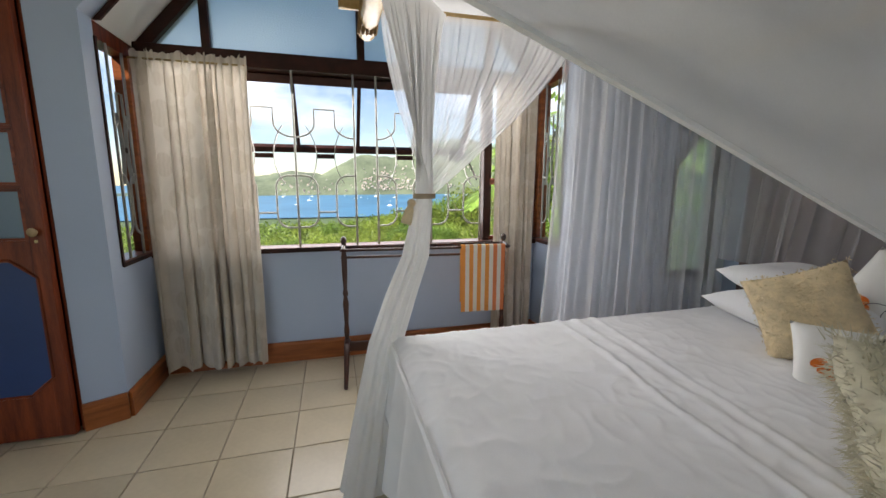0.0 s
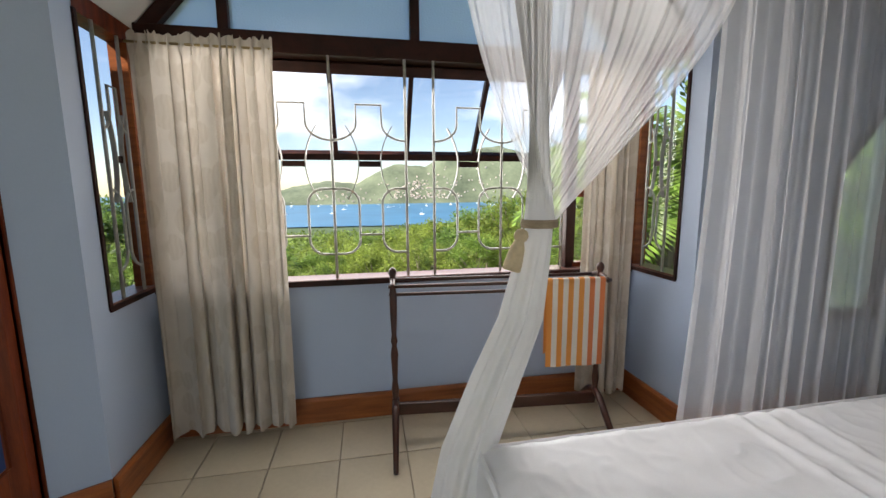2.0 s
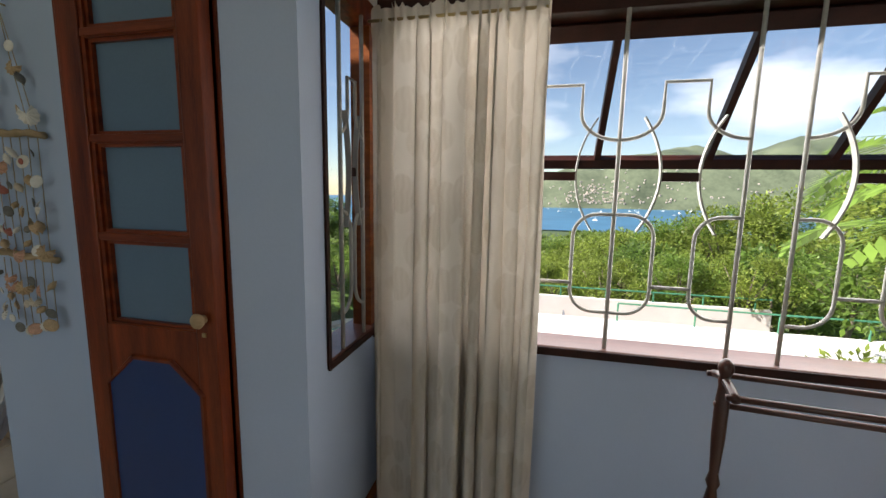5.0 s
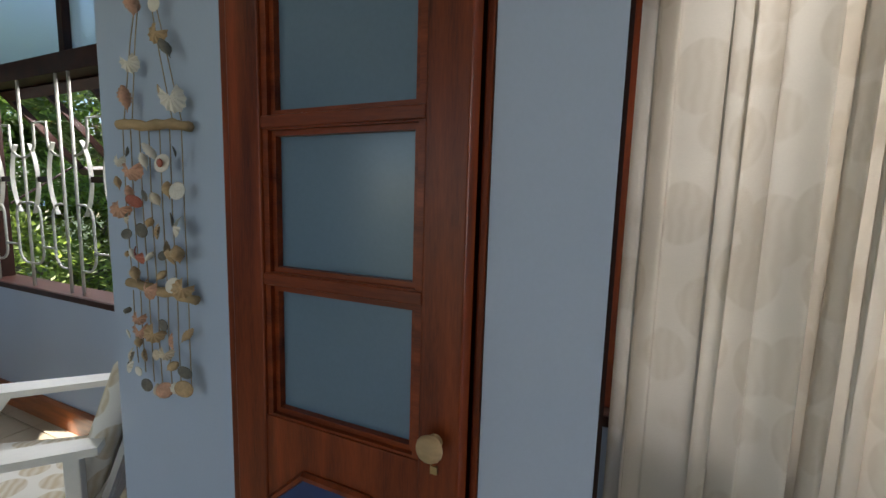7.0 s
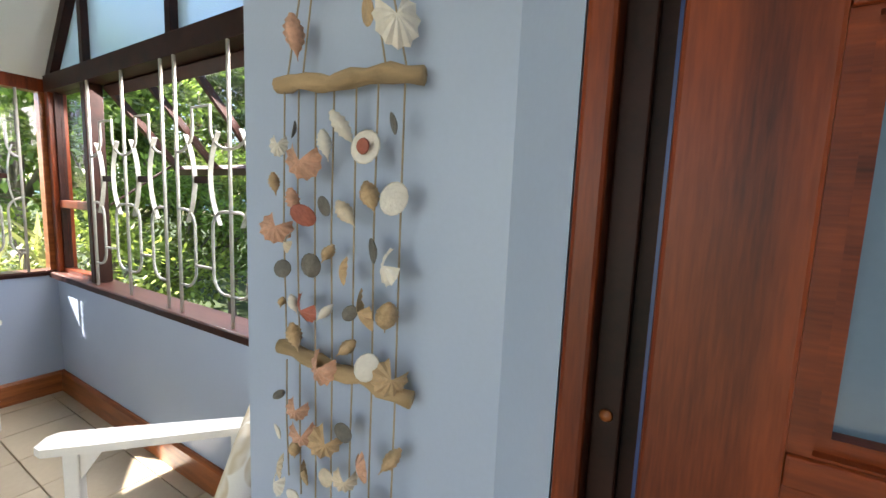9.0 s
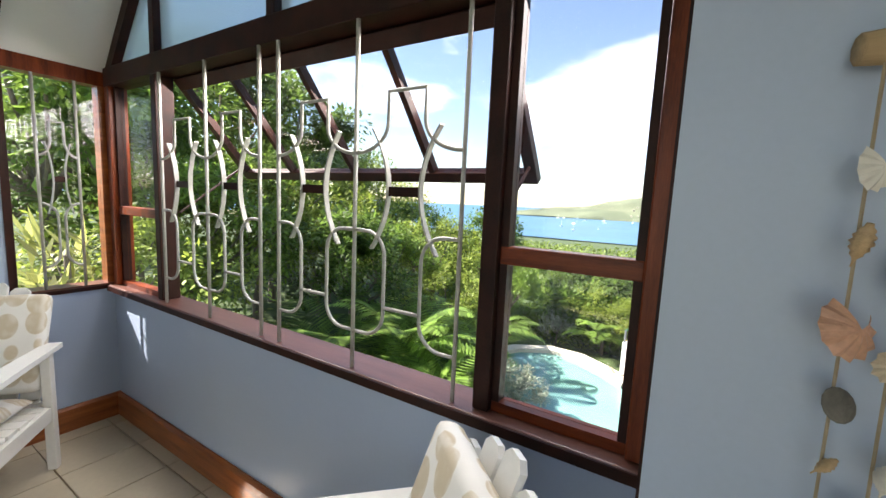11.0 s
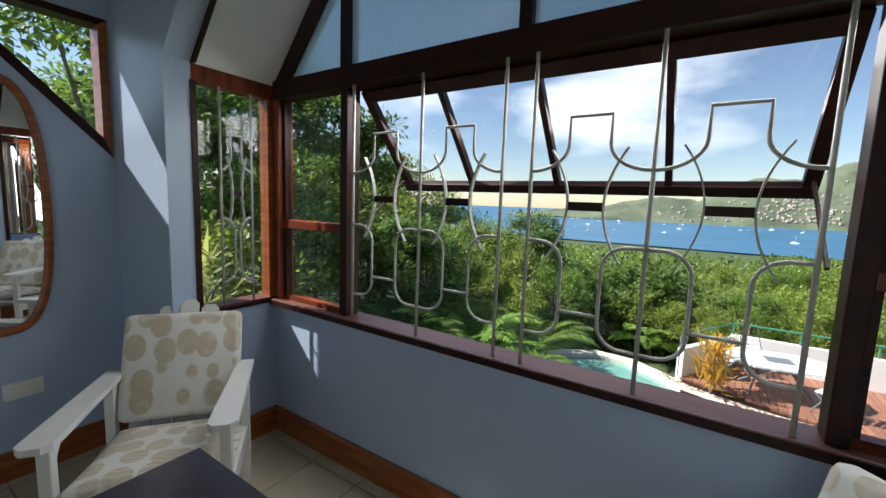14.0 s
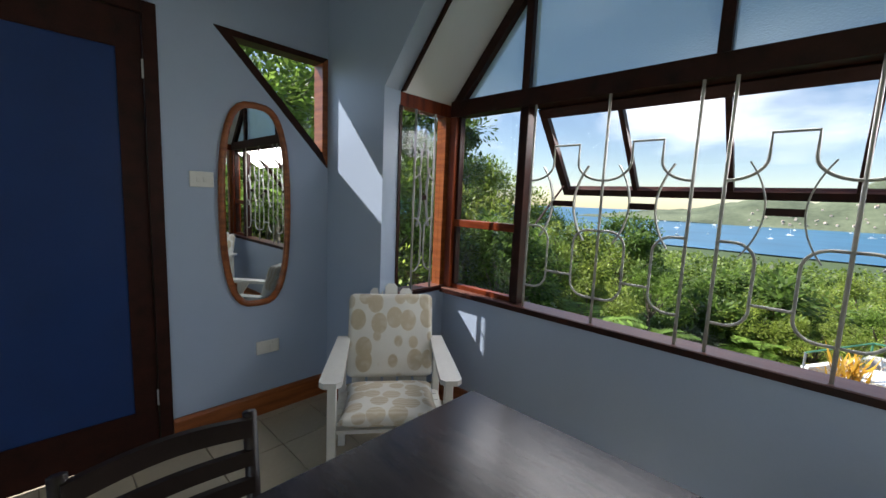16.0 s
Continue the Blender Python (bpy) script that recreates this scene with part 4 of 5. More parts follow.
def dark_chair():
    c = empty("dining_chair", pose(-4.40, 1.13, 0, 0, 0, 0), "black-stained wooden chair with a slatted back at the table", "chair")
    for y in (-0.20, 0.17):
        part("back_post", tubem([(0.02, y + 0.015, 0), (0.0, y + 0.015, 0.45), (-0.035, y + 0.015, 0.86)], 0.018, 8), BLACKWOOD, c, smooth=True)
        part("front_leg", boxm(0.36, 0.395, y, y + 0.035, 0, 0.43, 0.004), BLACKWOOD, c)
    for k, (z, h) in enumerate(((0.825, 0.05), (0.745, 0.042), (0.67, 0.042), (0.595, 0.042))):
        def fn(u, v, z=z, h=h):
            y = -0.185 + 0.37 * u
            return (-0.03 + (0.86 - z) * 0.08 - 0.02 * math.sin(math.pi * u), y, z - h / 2 + h * v + (0.012 * math.sin(math.pi * u) if k == 0 else 0))
        o = part("back_slat", grid(14, 2, fn), BLACKWOOD, c)
        md = o.modifiers.new("thick", "SOLIDIFY")
        md.thickness = 0.018
    part("seat", boxm(-0.01, 0.41, -0.21, 0.21, 0.43, 0.46, 0.01), BLACKWOOD, c)
    for y in (-0.185, 0.185):
        part("side_rail", boxm(0.02, 0.37, y - 0.01, y + 0.01, 0.36, 0.43), BLACKWOOD, c)


dark_chair()


# ---- white armchairs ----
def armchair(m, label):
    """A slatted white armchair; local +x is the way it faces, the origin is under the middle of the seat."""
    c = empty("armchair", m, label, "armchair", "white slatted armchairs")
    for s in (-1, 1):
        y = s * 0.268
        part("front_leg", boxm(0.21, 0.25, y - 0.02, y + 0.02, 0, 0.605, 0.004), WHITEWOOD, c)
        part("back_leg", boxm(-0.25, -0.21, y - 0.02, y + 0.02, 0, 0.605, 0.004), WHITEWOOD, c)
        part("armrest", prismm([(-0.30, y - 0.035), (0.16, y - 0.048), (0.285, y - 0.05), (0.31, y - 0.028), (0.31, y + 0.028), (0.285, y + 0.05), (0.16, y + 0.048), (-0.30, y + 0.035)], 0.605, 0.63, "z"), WHITEWOOD, c)
        part("arm_bracket", prismm([(0.14, 0.605), (0.21, 0.605), (0.21, 0.50)], y - 0.01, y + 0.01, "y"), WHITEWOOD, c)
        part("side_rail", boxm(-0.21, 0.21, y - 0.012, y + 0.012, 0.26, 0.33), WHITEWOOD, c)
    for k in range(6):
        x = -0.22 + 0.078 * k
        part("seat_slat", boxm(x, x + 0.06, -0.265, 0.265, 0.315 + 0.006 * k, 0.333 + 0.006 * k), WHITEWOOD, c)
    tilt = 19
    for k in range(5):
        y = -0.18 + 0.09 * k
        h = 0.635 - 0.028 * abs(k - 2) ** 1.7
        bm = bmesh.new()
        prism(bm, [(y - 0.038, 0), (y + 0.038, 0), (y + 0.038, h - 0.02), (y + 0.02, h), (y - 0.02, h), (y - 0.038, h - 0.02)], -0.009, 0.009, "x")
        o = part("back_slat", bm, WHITEWOOD, c)
        o.matrix_basis = pose(-0.245, 0, 0.31, 0, -tilt, 0)
    part("back_rail", boxm(-0.262, -0.24, -0.265, 0.265, 0.29, 0.345), WHITEWOOD, c)
    bm = pillow(0.50, 0.48, 0.10, 16)
    o = part("seat_cushion", bm, CUSHION, c, "white seat cushion with beige leaf print", True)
    o.matrix_basis = pose(0.05, 0, 0.405, 0, -5, 0)
    bm = bmesh.new()
    box(bm, 0.02, 0.10, -0.245, 0.245, 0.09, 0.565, 0.03)
    o = part("back_cushion", bm, CUSHION, c, "white back cushion with beige leaf print", True)
    o.matrix_basis = pose(-0.245, 0, 0.31, 0, -tilt, 0)
    return c


armchair(pose(-4.93, 2.20, 0, 0, 0, -38), "white slatted wooden armchair with leaf-print cushions in the corner")
armchair(pose(-2.91, 2.39, 0, 0, 0, -134), "white slatted wooden armchair with leaf-print cushions near the bay's end")


# ---- mirror, switch, socket ----
def stadium(hw, hh, n=40):
    pts = []
    for i in range(n):
        a = 2 * math.pi * i / n
        c, s = math.cos(a), math.sin(a)
        pts.append((hw * math.copysign(abs(c) ** 0.62, c), hh * math.copysign(abs(s) ** 0.80, s)))
    return pts


mir = empty("wall_mirror", Matrix.Translation((XL, 1.912, 1.345)), "tall rounded mirror in an orange-brown wooden frame on the wall", "mirror")
o_, i_ = stadium(0.212, 0.617), stadium(0.178, 0.582)
bm = bmesh.new()
n = len(o_)
rings = [[bm.verts.new((d, u, w)) for u, w in ps] for ps, d in ((o_, 0.002), (o_, 0.018), ([(a * .97, b * .985) for a, b in o_], 0.026), (i_, 0.022), (i_, 0.002))]
for a, b in zip(rings, rings[1:]):
    for k in range(n):
        bm.faces.new((a[k], a[(k + 1) % n], b[(k + 1) % n], b[k]))
part("frame", bm, BASE, mir, "orange-brown varnished rim", True)
part("mirror_glass", prismm(i_, 0.004, 0.010, "x"), MIRROR, mir, "silvered glass")
sw = empty("light_switch", Matrix.Translation((XL, 1.62, 1.495)), "white plastic double light switch", "switch")
part("plate", boxm(0.001, 0.012, -0.06, 0.06, -0.043, 0.043, 0.004), PLASTIC, sw)
part("rocker", boxm(0.012, 0.016, -0.028, -0.006, -0.014, 0.014, 0.002), PLASTIC, sw)
part("rocker", boxm(0.012, 0.016, 0.006, 0.028, -0.014, 0.014, 0.002), PLASTIC, sw)
so = empty("wall_socket", Matrix.Translation((XL, 1.972, 0.445)), "white plastic double socket low on the wall", "socket")
part("plate", boxm(0.001, 0.012, -0.073, 0.073, -0.043, 0.043, 0.004), PLASTIC, so)
for y in (-0.035, 0.035):
    part("socket_face", boxm(0.012, 0.0145, y - 0.024, y + 0.024, -0.032, 0.016, 0.002), PLASTIC, so)
    part("rocker", boxm(0.012, 0.017, y - 0.007, y + 0.007, 0.020, 0.036, 0.002), PLASTIC, so)


# ---- hanging of shells and driftwood ----
SHELLS = [mat("shell_cream", (0.68, 0.58, 0.44), 0.5, 0.2, 40, 0.4, 150), mat("shell_pink", (0.60, 0.34, 0.23), 0.5, 0.35, 40, 0.4, 150), mat("shell_tan", (0.52, 0.36, 0.20), 0.55, 0.3, 40, 0.4, 150), mat("shell_grey", (0.16, 0.15, 0.13), 0.5, 0.35, 40, 0.4, 150), mat("shell_red", (0.42, 0.13, 0.09), 0.5, 0.35, 40, 0.4, 150), mat("shell_white", (0.78, 0.74, 0.66), 0.45, 0.1, 40, 0.3, 150)]


def scallop(r):
    bm = bmesh.new()
    rings = []
    for j in range(5):
        q = j / 4
        row = []
        for i in range(19):
            a = radians(-140 + 280 * i / 18)
            rr = r * q * (1 + 0.07 * math.cos(i * math.pi))
            row.append(bm.verts.new((rr * math.sin(a), -0.42 * r * (1 - q * q) - 0.03 * r * q * math.cos(i * math.pi), -rr * math.cos(a) * 0.95)))
        rings.append(row)
    for a, b in zip(rings, rings[1:]):
        for i in range(18):
            bm.faces.new((a[i], a[i + 1], b[i + 1], b[i]))
    return bm


def spiral(r):
    bm = bmesh.new()
    pts, rs = [], []
    for i in range(15):
        q = i / 14
        pts.append((0, 0, r * (1.3 - 2.6 * q)))
        rs.append(max(0.0008, r * 0.62 * math.sin(math.pi * min(1, 0.12 + 0.95 * q)) ** 1.2 * (1.0 + 0.14 * math.cos(i * math.pi))))
    tube(bm, pts, rs, 9)
    return bm


def cup_shell(r):
    return lathe([(r * k, -0.35 * r * (1 - k * k)) for k in (0.05, 0.35, 0.65, 0.85, 1.0)] + [(r * 0.9, 0.04 * r)], 14)


def shell_hanging():
    h = empty("shell_hanging", Matrix.Translation((-2.125, WY - 0.02, 0)), "wall hanging of seashells strung on jute below two driftwood sticks", "wall hanging")
    LOW = 0.928
    rnd = random.Random(4)
    bars = ((1.540, 0.126), (1.148, 0.124))
    for zb, hw in bars:
        pts = [(-hw + 2 * hw * i / 12, 0.004 * math.sin(i * 1.7), zb + 0.003 * math.sin(i * 0.9) - 0.004 * i * (0.25 if zb > 1.3 else 0.3) + 0.01) for i in range(13)]
        part("driftwood_stick", tubem(pts, [0.0115 + 0.002 * math.sin(i * 2.1) for i in range(13)], 9), DRIFT, h, "weathered driftwood stick", True)
    meshes = {}

    def shell(x, z, kind, r, ci):
        key = (kind, round(r, 3), ci)
        ob = None
        if key not in meshes:
            bm = {"scallop": scallop, "spiral": spiral, "cup": cup_shell}[kind](r)
            if kind == "cup":
                bm.transform(pose(0, 0, 0, 90, 0, 0))
            ob = part("shell", bm, SHELLS[ci], h, smooth=kind != "scallop")
            meshes[key] = ob.data
        else:
            ob = new("shell", meshes[key])
            ob.parent = h
        ob.matrix_basis = pose(x + rnd.uniform(-.004, .004), -0.012 + rnd.uniform(-.008, .004), z, rnd.uniform(-20, 20), rnd.uniform(-55, 55), rnd.uniform(-40, 40)) @ Matrix.Diagonal((rnd.uniform(0.7, 1.0), 1, 1, 1))

    def string(a, b):
        mid = ((a[0] + b[0]) / 2 + rnd.uniform(-.003, .003), rnd.uniform(-.004, .0), (a[1] + b[1]) / 2)
        part("string", tubem([(a[0], 0, a[1]), mid, (b[0], 0, b[1])], 0.0013, 5), STRING, h)

    top = (0.0, 1.93)
    part("nail", tubem([(0, -0.005, 1.93), (0, 0.03, 1.93)], 0.003), BRASS, h)
    for x in (-0.108, -0.075, 0.075, 0.105):
        string(top, (x, 1.545))
    for x, z, k, r, c in ((-0.02, 1.80, "spiral", .024, 1), (0.045, 1.80, "cup", .018, 5), (0.06, 1.735, "scallop", .026, 2), (0.08, 1.70, "spiral", .02, 3), (-0.055, 1.685, "scallop", .024, 5), (-0.08, 1.605, "spiral", .024, 1), (0.06, 1.61, "cup", .018, 2), (0.10, 1.595, "scallop", .034, 5)):
        shell(x, z, k, r, c)
    # letters: s scallop, c cup, w spiral; then height, radius in millimetres and colour
    kinds = {"s": "scallop", "c": "cup", "w": "spiral"}

    def strand(x, low, *row):
        string((x, 1.545), (x * 0.98, 1.15))
        string((x * 0.98, 1.14), (x * 0.95, low))
        for k, z, r, c in row:
            shell(x * (0.98 if z > 1.14 else 0.95), z, kinds[k], r / 1000, c)

    strand(-0.111, LOW + 0.02, ("s", 1.464, 18, 5), ("w", 1.408, 13, 2), ("s", 1.345, 24, 1), ("c", 1.284, 14, 3), ("w", 1.232, 9, 2), ("w", 1.09, 13, 3), ("c", 1.03, 13, 5), ("s", 0.975, 20, 0), ("s", LOW + 0.02, 20, 5))
    strand(-0.081, LOW, ("c", 1.483, 13, 3), ("w", 1.383, 16, 1), ("s", 1.325, 17, 0), ("w", 1.235, 13, 5), ("w", 1.185, 18, 2), ("s", 1.075, 20, 1), ("w", 1.01, 14, 2), ("c", LOW + 0.01, 18, 5))
    strand(-0.047, LOW - 0.02, ("s", 1.440, 27, 1), ("c", 1.366, 19, 4), ("c", 1.296, 19, 3), ("s", 1.237, 25, 4), ("s", 1.05, 24, 1), ("s", 0.985, 18, 2), ("c", LOW - 0.02, 18, 3))
    strand(-0.012, LOW - 0.035, ("w", 1.459, 16, 5), ("c", 1.380, 14, 3), ("w", 1.315, 14, 2), ("w", 1.234, 14, 5), ("s", 1.158, 32, 1), ("s", 1.045, 27, 2), ("c", 0.99, 14, 0), ("w", LOW - 0.035, 18, 0))
    strand(0.027, LOW - 0.02, ("w", 1.477, 20, 5), ("w", 1.371, 17, 0), ("s", 1.298, 21, 2), ("c", 1.240, 13, 3), ("w", 1.192, 14, 2), ("c", 1.07, 16, 3), ("s", 1.0, 20, 0), ("c", LOW - 0.02, 20, 1))
    strand(0.063, LOW - 0.01, ("c", 1.454, 22, 5), ("w", 1.393, 19, 2), ("c", 1.327, 17, 3), ("s", 1.250, 32, 2), ("c", 1.172, 20, 5), ("s", 1.04, 22, 1), ("w", 0.975, 17, 2), ("s", LOW - 0.01, 18, 5))
    strand(0.103, LOW, ("c", 1.479, 13, 3), ("c", 1.393, 21, 5), ("s", 1.311, 24, 5), ("w", 1.247, 22, 2), ("s", 1.170, 25, 2), ("w", 1.055, 17, 2), ("c", 0.965, 19, 3), ("c", LOW, 23, 2))
    disc = lathe([(0.001, 0), (0.010, 0.001), (0.009, 0.003), (0.001, 0.004)], 14)
    disc.transform(pose(0.062, -0.024, 1.454, 90, 0, 0))
    part("shell_mouth", disc, SHELLS[4], h, "deep red mouth of a shell", True)


shell_hanging()


# ---- floor tiles, last of the interior ----
def floor():
    bm = boxm(XL - WT, XR + WT, YB - WT, WY + WT, -0.2, -0.010)
    for l, r, p in BAYS.values():
        box(bm, l, r, WY + WT, p + 0.1, -0.2, -0.010)
    f = tagged(part("floor", bm, GROUT), "cream ceramic tile floor with brown joints", "floor", kind="structure")
    t = boxm(-0.162, 0.162, -0.162, 0.162, -0.012, 0.0, 0.003)
    me = None
    count = 0
    rest = bmesh.new()
    for i in range(-19, 10):
        for j in range(-6, 10):
            x, y = -0.395 + 0.3295 * i, 2.05 + 0.3295 * (j - 6)
            x0, x1, y0, y1 = x - 0.162, x + 0.162, y - 0.162, y + 0.162
            lim = WY + 0.0
            for l, r, p in BAYS.values():
                if l < x1 and x0 < r:
                    lim = p
            if x1 < XL or x0 > XR or y0 > lim or y1 < YB:
                continue
            near = -1.6 < x < 0.5 and y > 0.8 or -5.8 < x < -2.0 and y > 0.6
            clip = x0 < XL or x1 > XR or y1 > lim or any(x0 < e < x1 and y1 > WY for l, r, p in BAYS.values() for e in (l, r))
            if near and not clip and count < 300:
                if me is None:
                    ob = part("tile", t, TILE, f)
                    me = ob.data
                else:
                    ob = new("tile", me)
                    ob.parent = f
                ob.location = (x, y, 0)
                count += 1
            else:
                xa, xb, ya, yb = max(x0, XL), min(x1, XR), max(y0, YB), min(y1, lim)
                cut = [(l, r, p) for l, r, p in BAYS.values() if y1 > WY and (x0 < l < x1 or x0 < r < x1)]
                if cut:
                    l, r, p = cut[0]
                    if WY - ya > 0.01:
                        box(rest, xa, xb, ya, WY, -0.012, 0.0)
                    if min(xb, r) - max(xa, l) > 0.01 and min(y1, p) - max(ya, WY) > 0.005:
                        box(rest, max(xa, l), min(xb, r), max(ya, WY), min(y1, p), -0.012, 0.0)
                elif xb - xa > 0.01 and yb - ya > 0.01:
                    box(rest, xa, xb, ya, yb, -0.012, 0.0)
    tagged(part("tile_rest", rest, TILE, f), kind="stuff")


floor()


# ---- outdoors ----
GRASS = mat("garden_soil_and_undergrowth", (0.045, 0.075, 0.02), 0.95, 0.5, 1.5, 0.5, 20)
BARK = mat("grey_bark", (0.16, 0.13, 0.10), 0.95, 0.35, 6, 0.8, 40, stretch=(1, 1, 0.3))
SEA = mat("blue_sea_water", (0.035, 0.125, 0.215), 0.45, 0.25, 0.02, 0.3, 1.2)
# Hill greens are greyed, with the haze of distance put into the colour.
HILLM = mat("hazed_wooded_hillside", (0.075, 0.105, 0.060), 1.0, 0.5, 0.012, 0.3, 0.10, tint=(0.16, 0.19, 0.115))
HOUSEW = mat("pale_house_wall", (0.50, 0.46, 0.40), 0.8, 0.1, 0.3, 0.0, 2, spread=0.15)
HOUSER = mat("red_grey_roof", (0.46, 0.34, 0.28), 0.8, 0.3, 0.3, 0.0, 2, spread=0.4)
BOATW = mat("white_boat_hull", (0.85, 0.85, 0.85), 0.4, 0.05, 1, 0.0, 4)
POOLW = mat("turquoise_pool_water", (0.17, 0.35, 0.31), 0.06, 0.15, 1.2, 0.15, 5)
COPING = mat("pebble_pool_coping", (0.62, 0.57, 0.48), 0.85, 0.12, 3, 0.4, 25)
PEBBLE = mat("brown_pebbles", (0.34, 0.27, 0.20), 0.7, 0.3, 8, 0.1, 60, spread=0.4)
DECKM = mat("red_brown_deck_board", (0.27, 0.125, 0.08), 0.6, 0.3, 4, 0.2, 40, stretch=(4, 0.5, 1), spread=0.18)
PARAPET = mat("white_rendered_parapet", (0.74, 0.73, 0.70), 0.85, 0.08, 1.5, 0.15, 30)
GREENM = mat("green_painted_rail", (0.06, 0.22, 0.13), 0.5, 0.15, 10, 0.0, 60)
PLASTW = mat("white_garden_plastic", (0.82, 0.83, 0.84), 0.35, 0.04, 8, 0.0, 60)
TRAYM = mat("grey_tray", (0.16, 0.17, 0.19), 0.4, 0.1, 8, 0.0, 60)


def leafy(name, base, tint, scale=0.9):
    m = mat(name, base, 0.5, 0.35, scale, 0.0, 5, tint=tint, spread=0.22)
    n, l = m.node_tree.nodes, m.node_tree.links
    b, out = n["Principled BSDF"], n["Material Output"]
    src = b.inputs["Base Color"].links[0].from_socket
    geo, hs, mr = n.new("ShaderNodeNewGeometry"), n.new("ShaderNodeHueSaturation"), n.new("ShaderNodeMapRange")
    mr.inputs["To Min"].default_value, mr.inputs["To Max"].default_value = 0.55, 1.5
    l.new(geo.outputs["Random Per Island"], mr.inputs["Value"])
    l.new(mr.outputs["Result"], hs.inputs["Value"])
    l.new(src, hs.inputs["Color"])
    l.new(hs.outputs["Color"], b.inputs["Base Color"])
    tr, mix = n.new("ShaderNodeBsdfTranslucent"), n.new("ShaderNodeMixShader")
    l.new(hs.outputs["Color"], tr.inputs["Color"])
    mix.inputs[0].default_value = 0.5
    l.new(b.outputs[0], mix.inputs[1])
    l.new(tr.outputs[0], mix.inputs[2])
    l.new(mix.outputs[0], out.inputs["Surface"])
    return m


LEAF = [leafy("green_leaves", (0.10, 0.19, 0.03), (0.25, 0.37, 0.065)), leafy("yellow_green_leaves", (0.17, 0.25, 0.04), (0.33, 0.40, 0.07)), leafy("dark_green_leaves", (0.075, 0.15, 0.03), (0.18, 0.28, 0.055)), leafy("silver_green_leaves", (0.22, 0.26, 0.19), (0.36, 0.40, 0.30))]
CANOPY = leafy("far_tree_canopy", (0.065, 0.125, 0.022), (0.27, 0.36, 0.07), 0.16)
PALM = leafy("palm_fronds", (0.13, 0.24, 0.04), (0.28, 0.42, 0.08))
GOLD = leafy("golden_croton_leaves", (0.55, 0.30, 0.03), (0.70, 0.42, 0.05))
LIME = leafy("lime_yellow_leaves", (0.38, 0.42, 0.10), (0.55, 0.55, 0.18))


def land(x, y):
    """Height of the ground: a terrace by the house, then a slope down to the shore."""
    d = max(0.0, y - 13.5)
    z = -2.75 - min(d, 30) * 0.22 - max(0, min(d - 30, 380)) * 0.062
    if x < -6 and y < 40:
        z += min(4.0, (-6 - x) * 0.10)
    return z + 0.25 * noise.noise((x * 0.08, y * 0.08, 0)) * min(1, d / 6 + max(0, -8 - x))


def quads(data, material, name, parent=None, label=""):
    me = bpy.data.meshes.new(name)
    vs, fs = data
    me.from_pydata(vs, [], fs)
    me.materials.append(material)
    ob = new(name, me)
    if parent:
        ob.parent = parent
    if label:
        ob["label"] = label
    return ob


def leaf(vs, fs, c, d, up, L, W):
    s = d.cross(up).normalized() * W
    k = len(vs)
    vs.extend((c, c + d * L * 0.45 + s, c + d * L, c + d * L * 0.45 - s))
    fs.append((k, k + 1, k + 2, k + 3))


def crown(rnd, R, Hh, base, n_clump, per, L, W):
    vs, fs, tips = [], [], []
    for _ in range(n_clump):
        a, q = rnd.uniform(0, 2 * math.pi), rnd.uniform(-0.35, 1)
        rr = R * math.sqrt(max(0.02, 1 - q * q * 0.9)) * rnd.uniform(0.55, 1.05)
        c = Vector((rr * math.cos(a), rr * math.sin(a), base + Hh * (0.45 + 0.5 * q)))
        tips.append(c)
        cr = R * rnd.uniform(0.13, 0.30)
        for _ in range(per):
            o = Vector((rnd.gauss(0, 1), rnd.gauss(0, 1), rnd.gauss(0, 0.7))).normalized() * cr * rnd.uniform(0.4, 1)
            d = (o.normalized() + Vector((rnd.uniform(-.7, .7), rnd.uniform(-.7, .7), rnd.uniform(-.6, .3)))).normalized()
            up = Vector((rnd.uniform(-.5, .5), rnd.uniform(-.5, .5), 1))
            leaf(vs, fs, c + o, d, up, L * rnd.uniform(.6, 1.3), W * rnd.uniform(.7, 1.2))
    return (vs, fs), tips


def make_tree(seed, R, Hh, base, n_clump, per, L, W, lm):
    rnd = random.Random(seed)
    t = empty("tree", Matrix(), "leafy green tropical tree on the garden slope", "tree", "trees on the slope")
    cr, tips = crown(rnd, R, Hh, base, n_clump, per, L, W)
    bm = bmesh.new()
    tr = 0.05 * (base + Hh) * 0.5
    tube(bm, [(0, 0, -0.6), (0.05, 0, base * 0.5), (0.0, 0.08, base), (0.05, 0.05, base + Hh * 0.4)], [tr * 1.2, tr, tr * 0.8, tr * 0.4], 8)
    part("trunk", bm, BARK, t, smooth=True)
    bm = bmesh.new()
    for c in tips[:9]:
        tube(bm, [(0.02, 0.05, base + 0.1 * Hh), (c.x * 0.5, c.y * 0.5, (base + c.z) / 2 + 0.1), tuple(c)], [tr * 0.5, tr * 0.3, tr * 0.1], 5)
    part("branchwork", bm, BARK, t, smooth=True)
    quads(cr, lm, "crown", t)
    return t


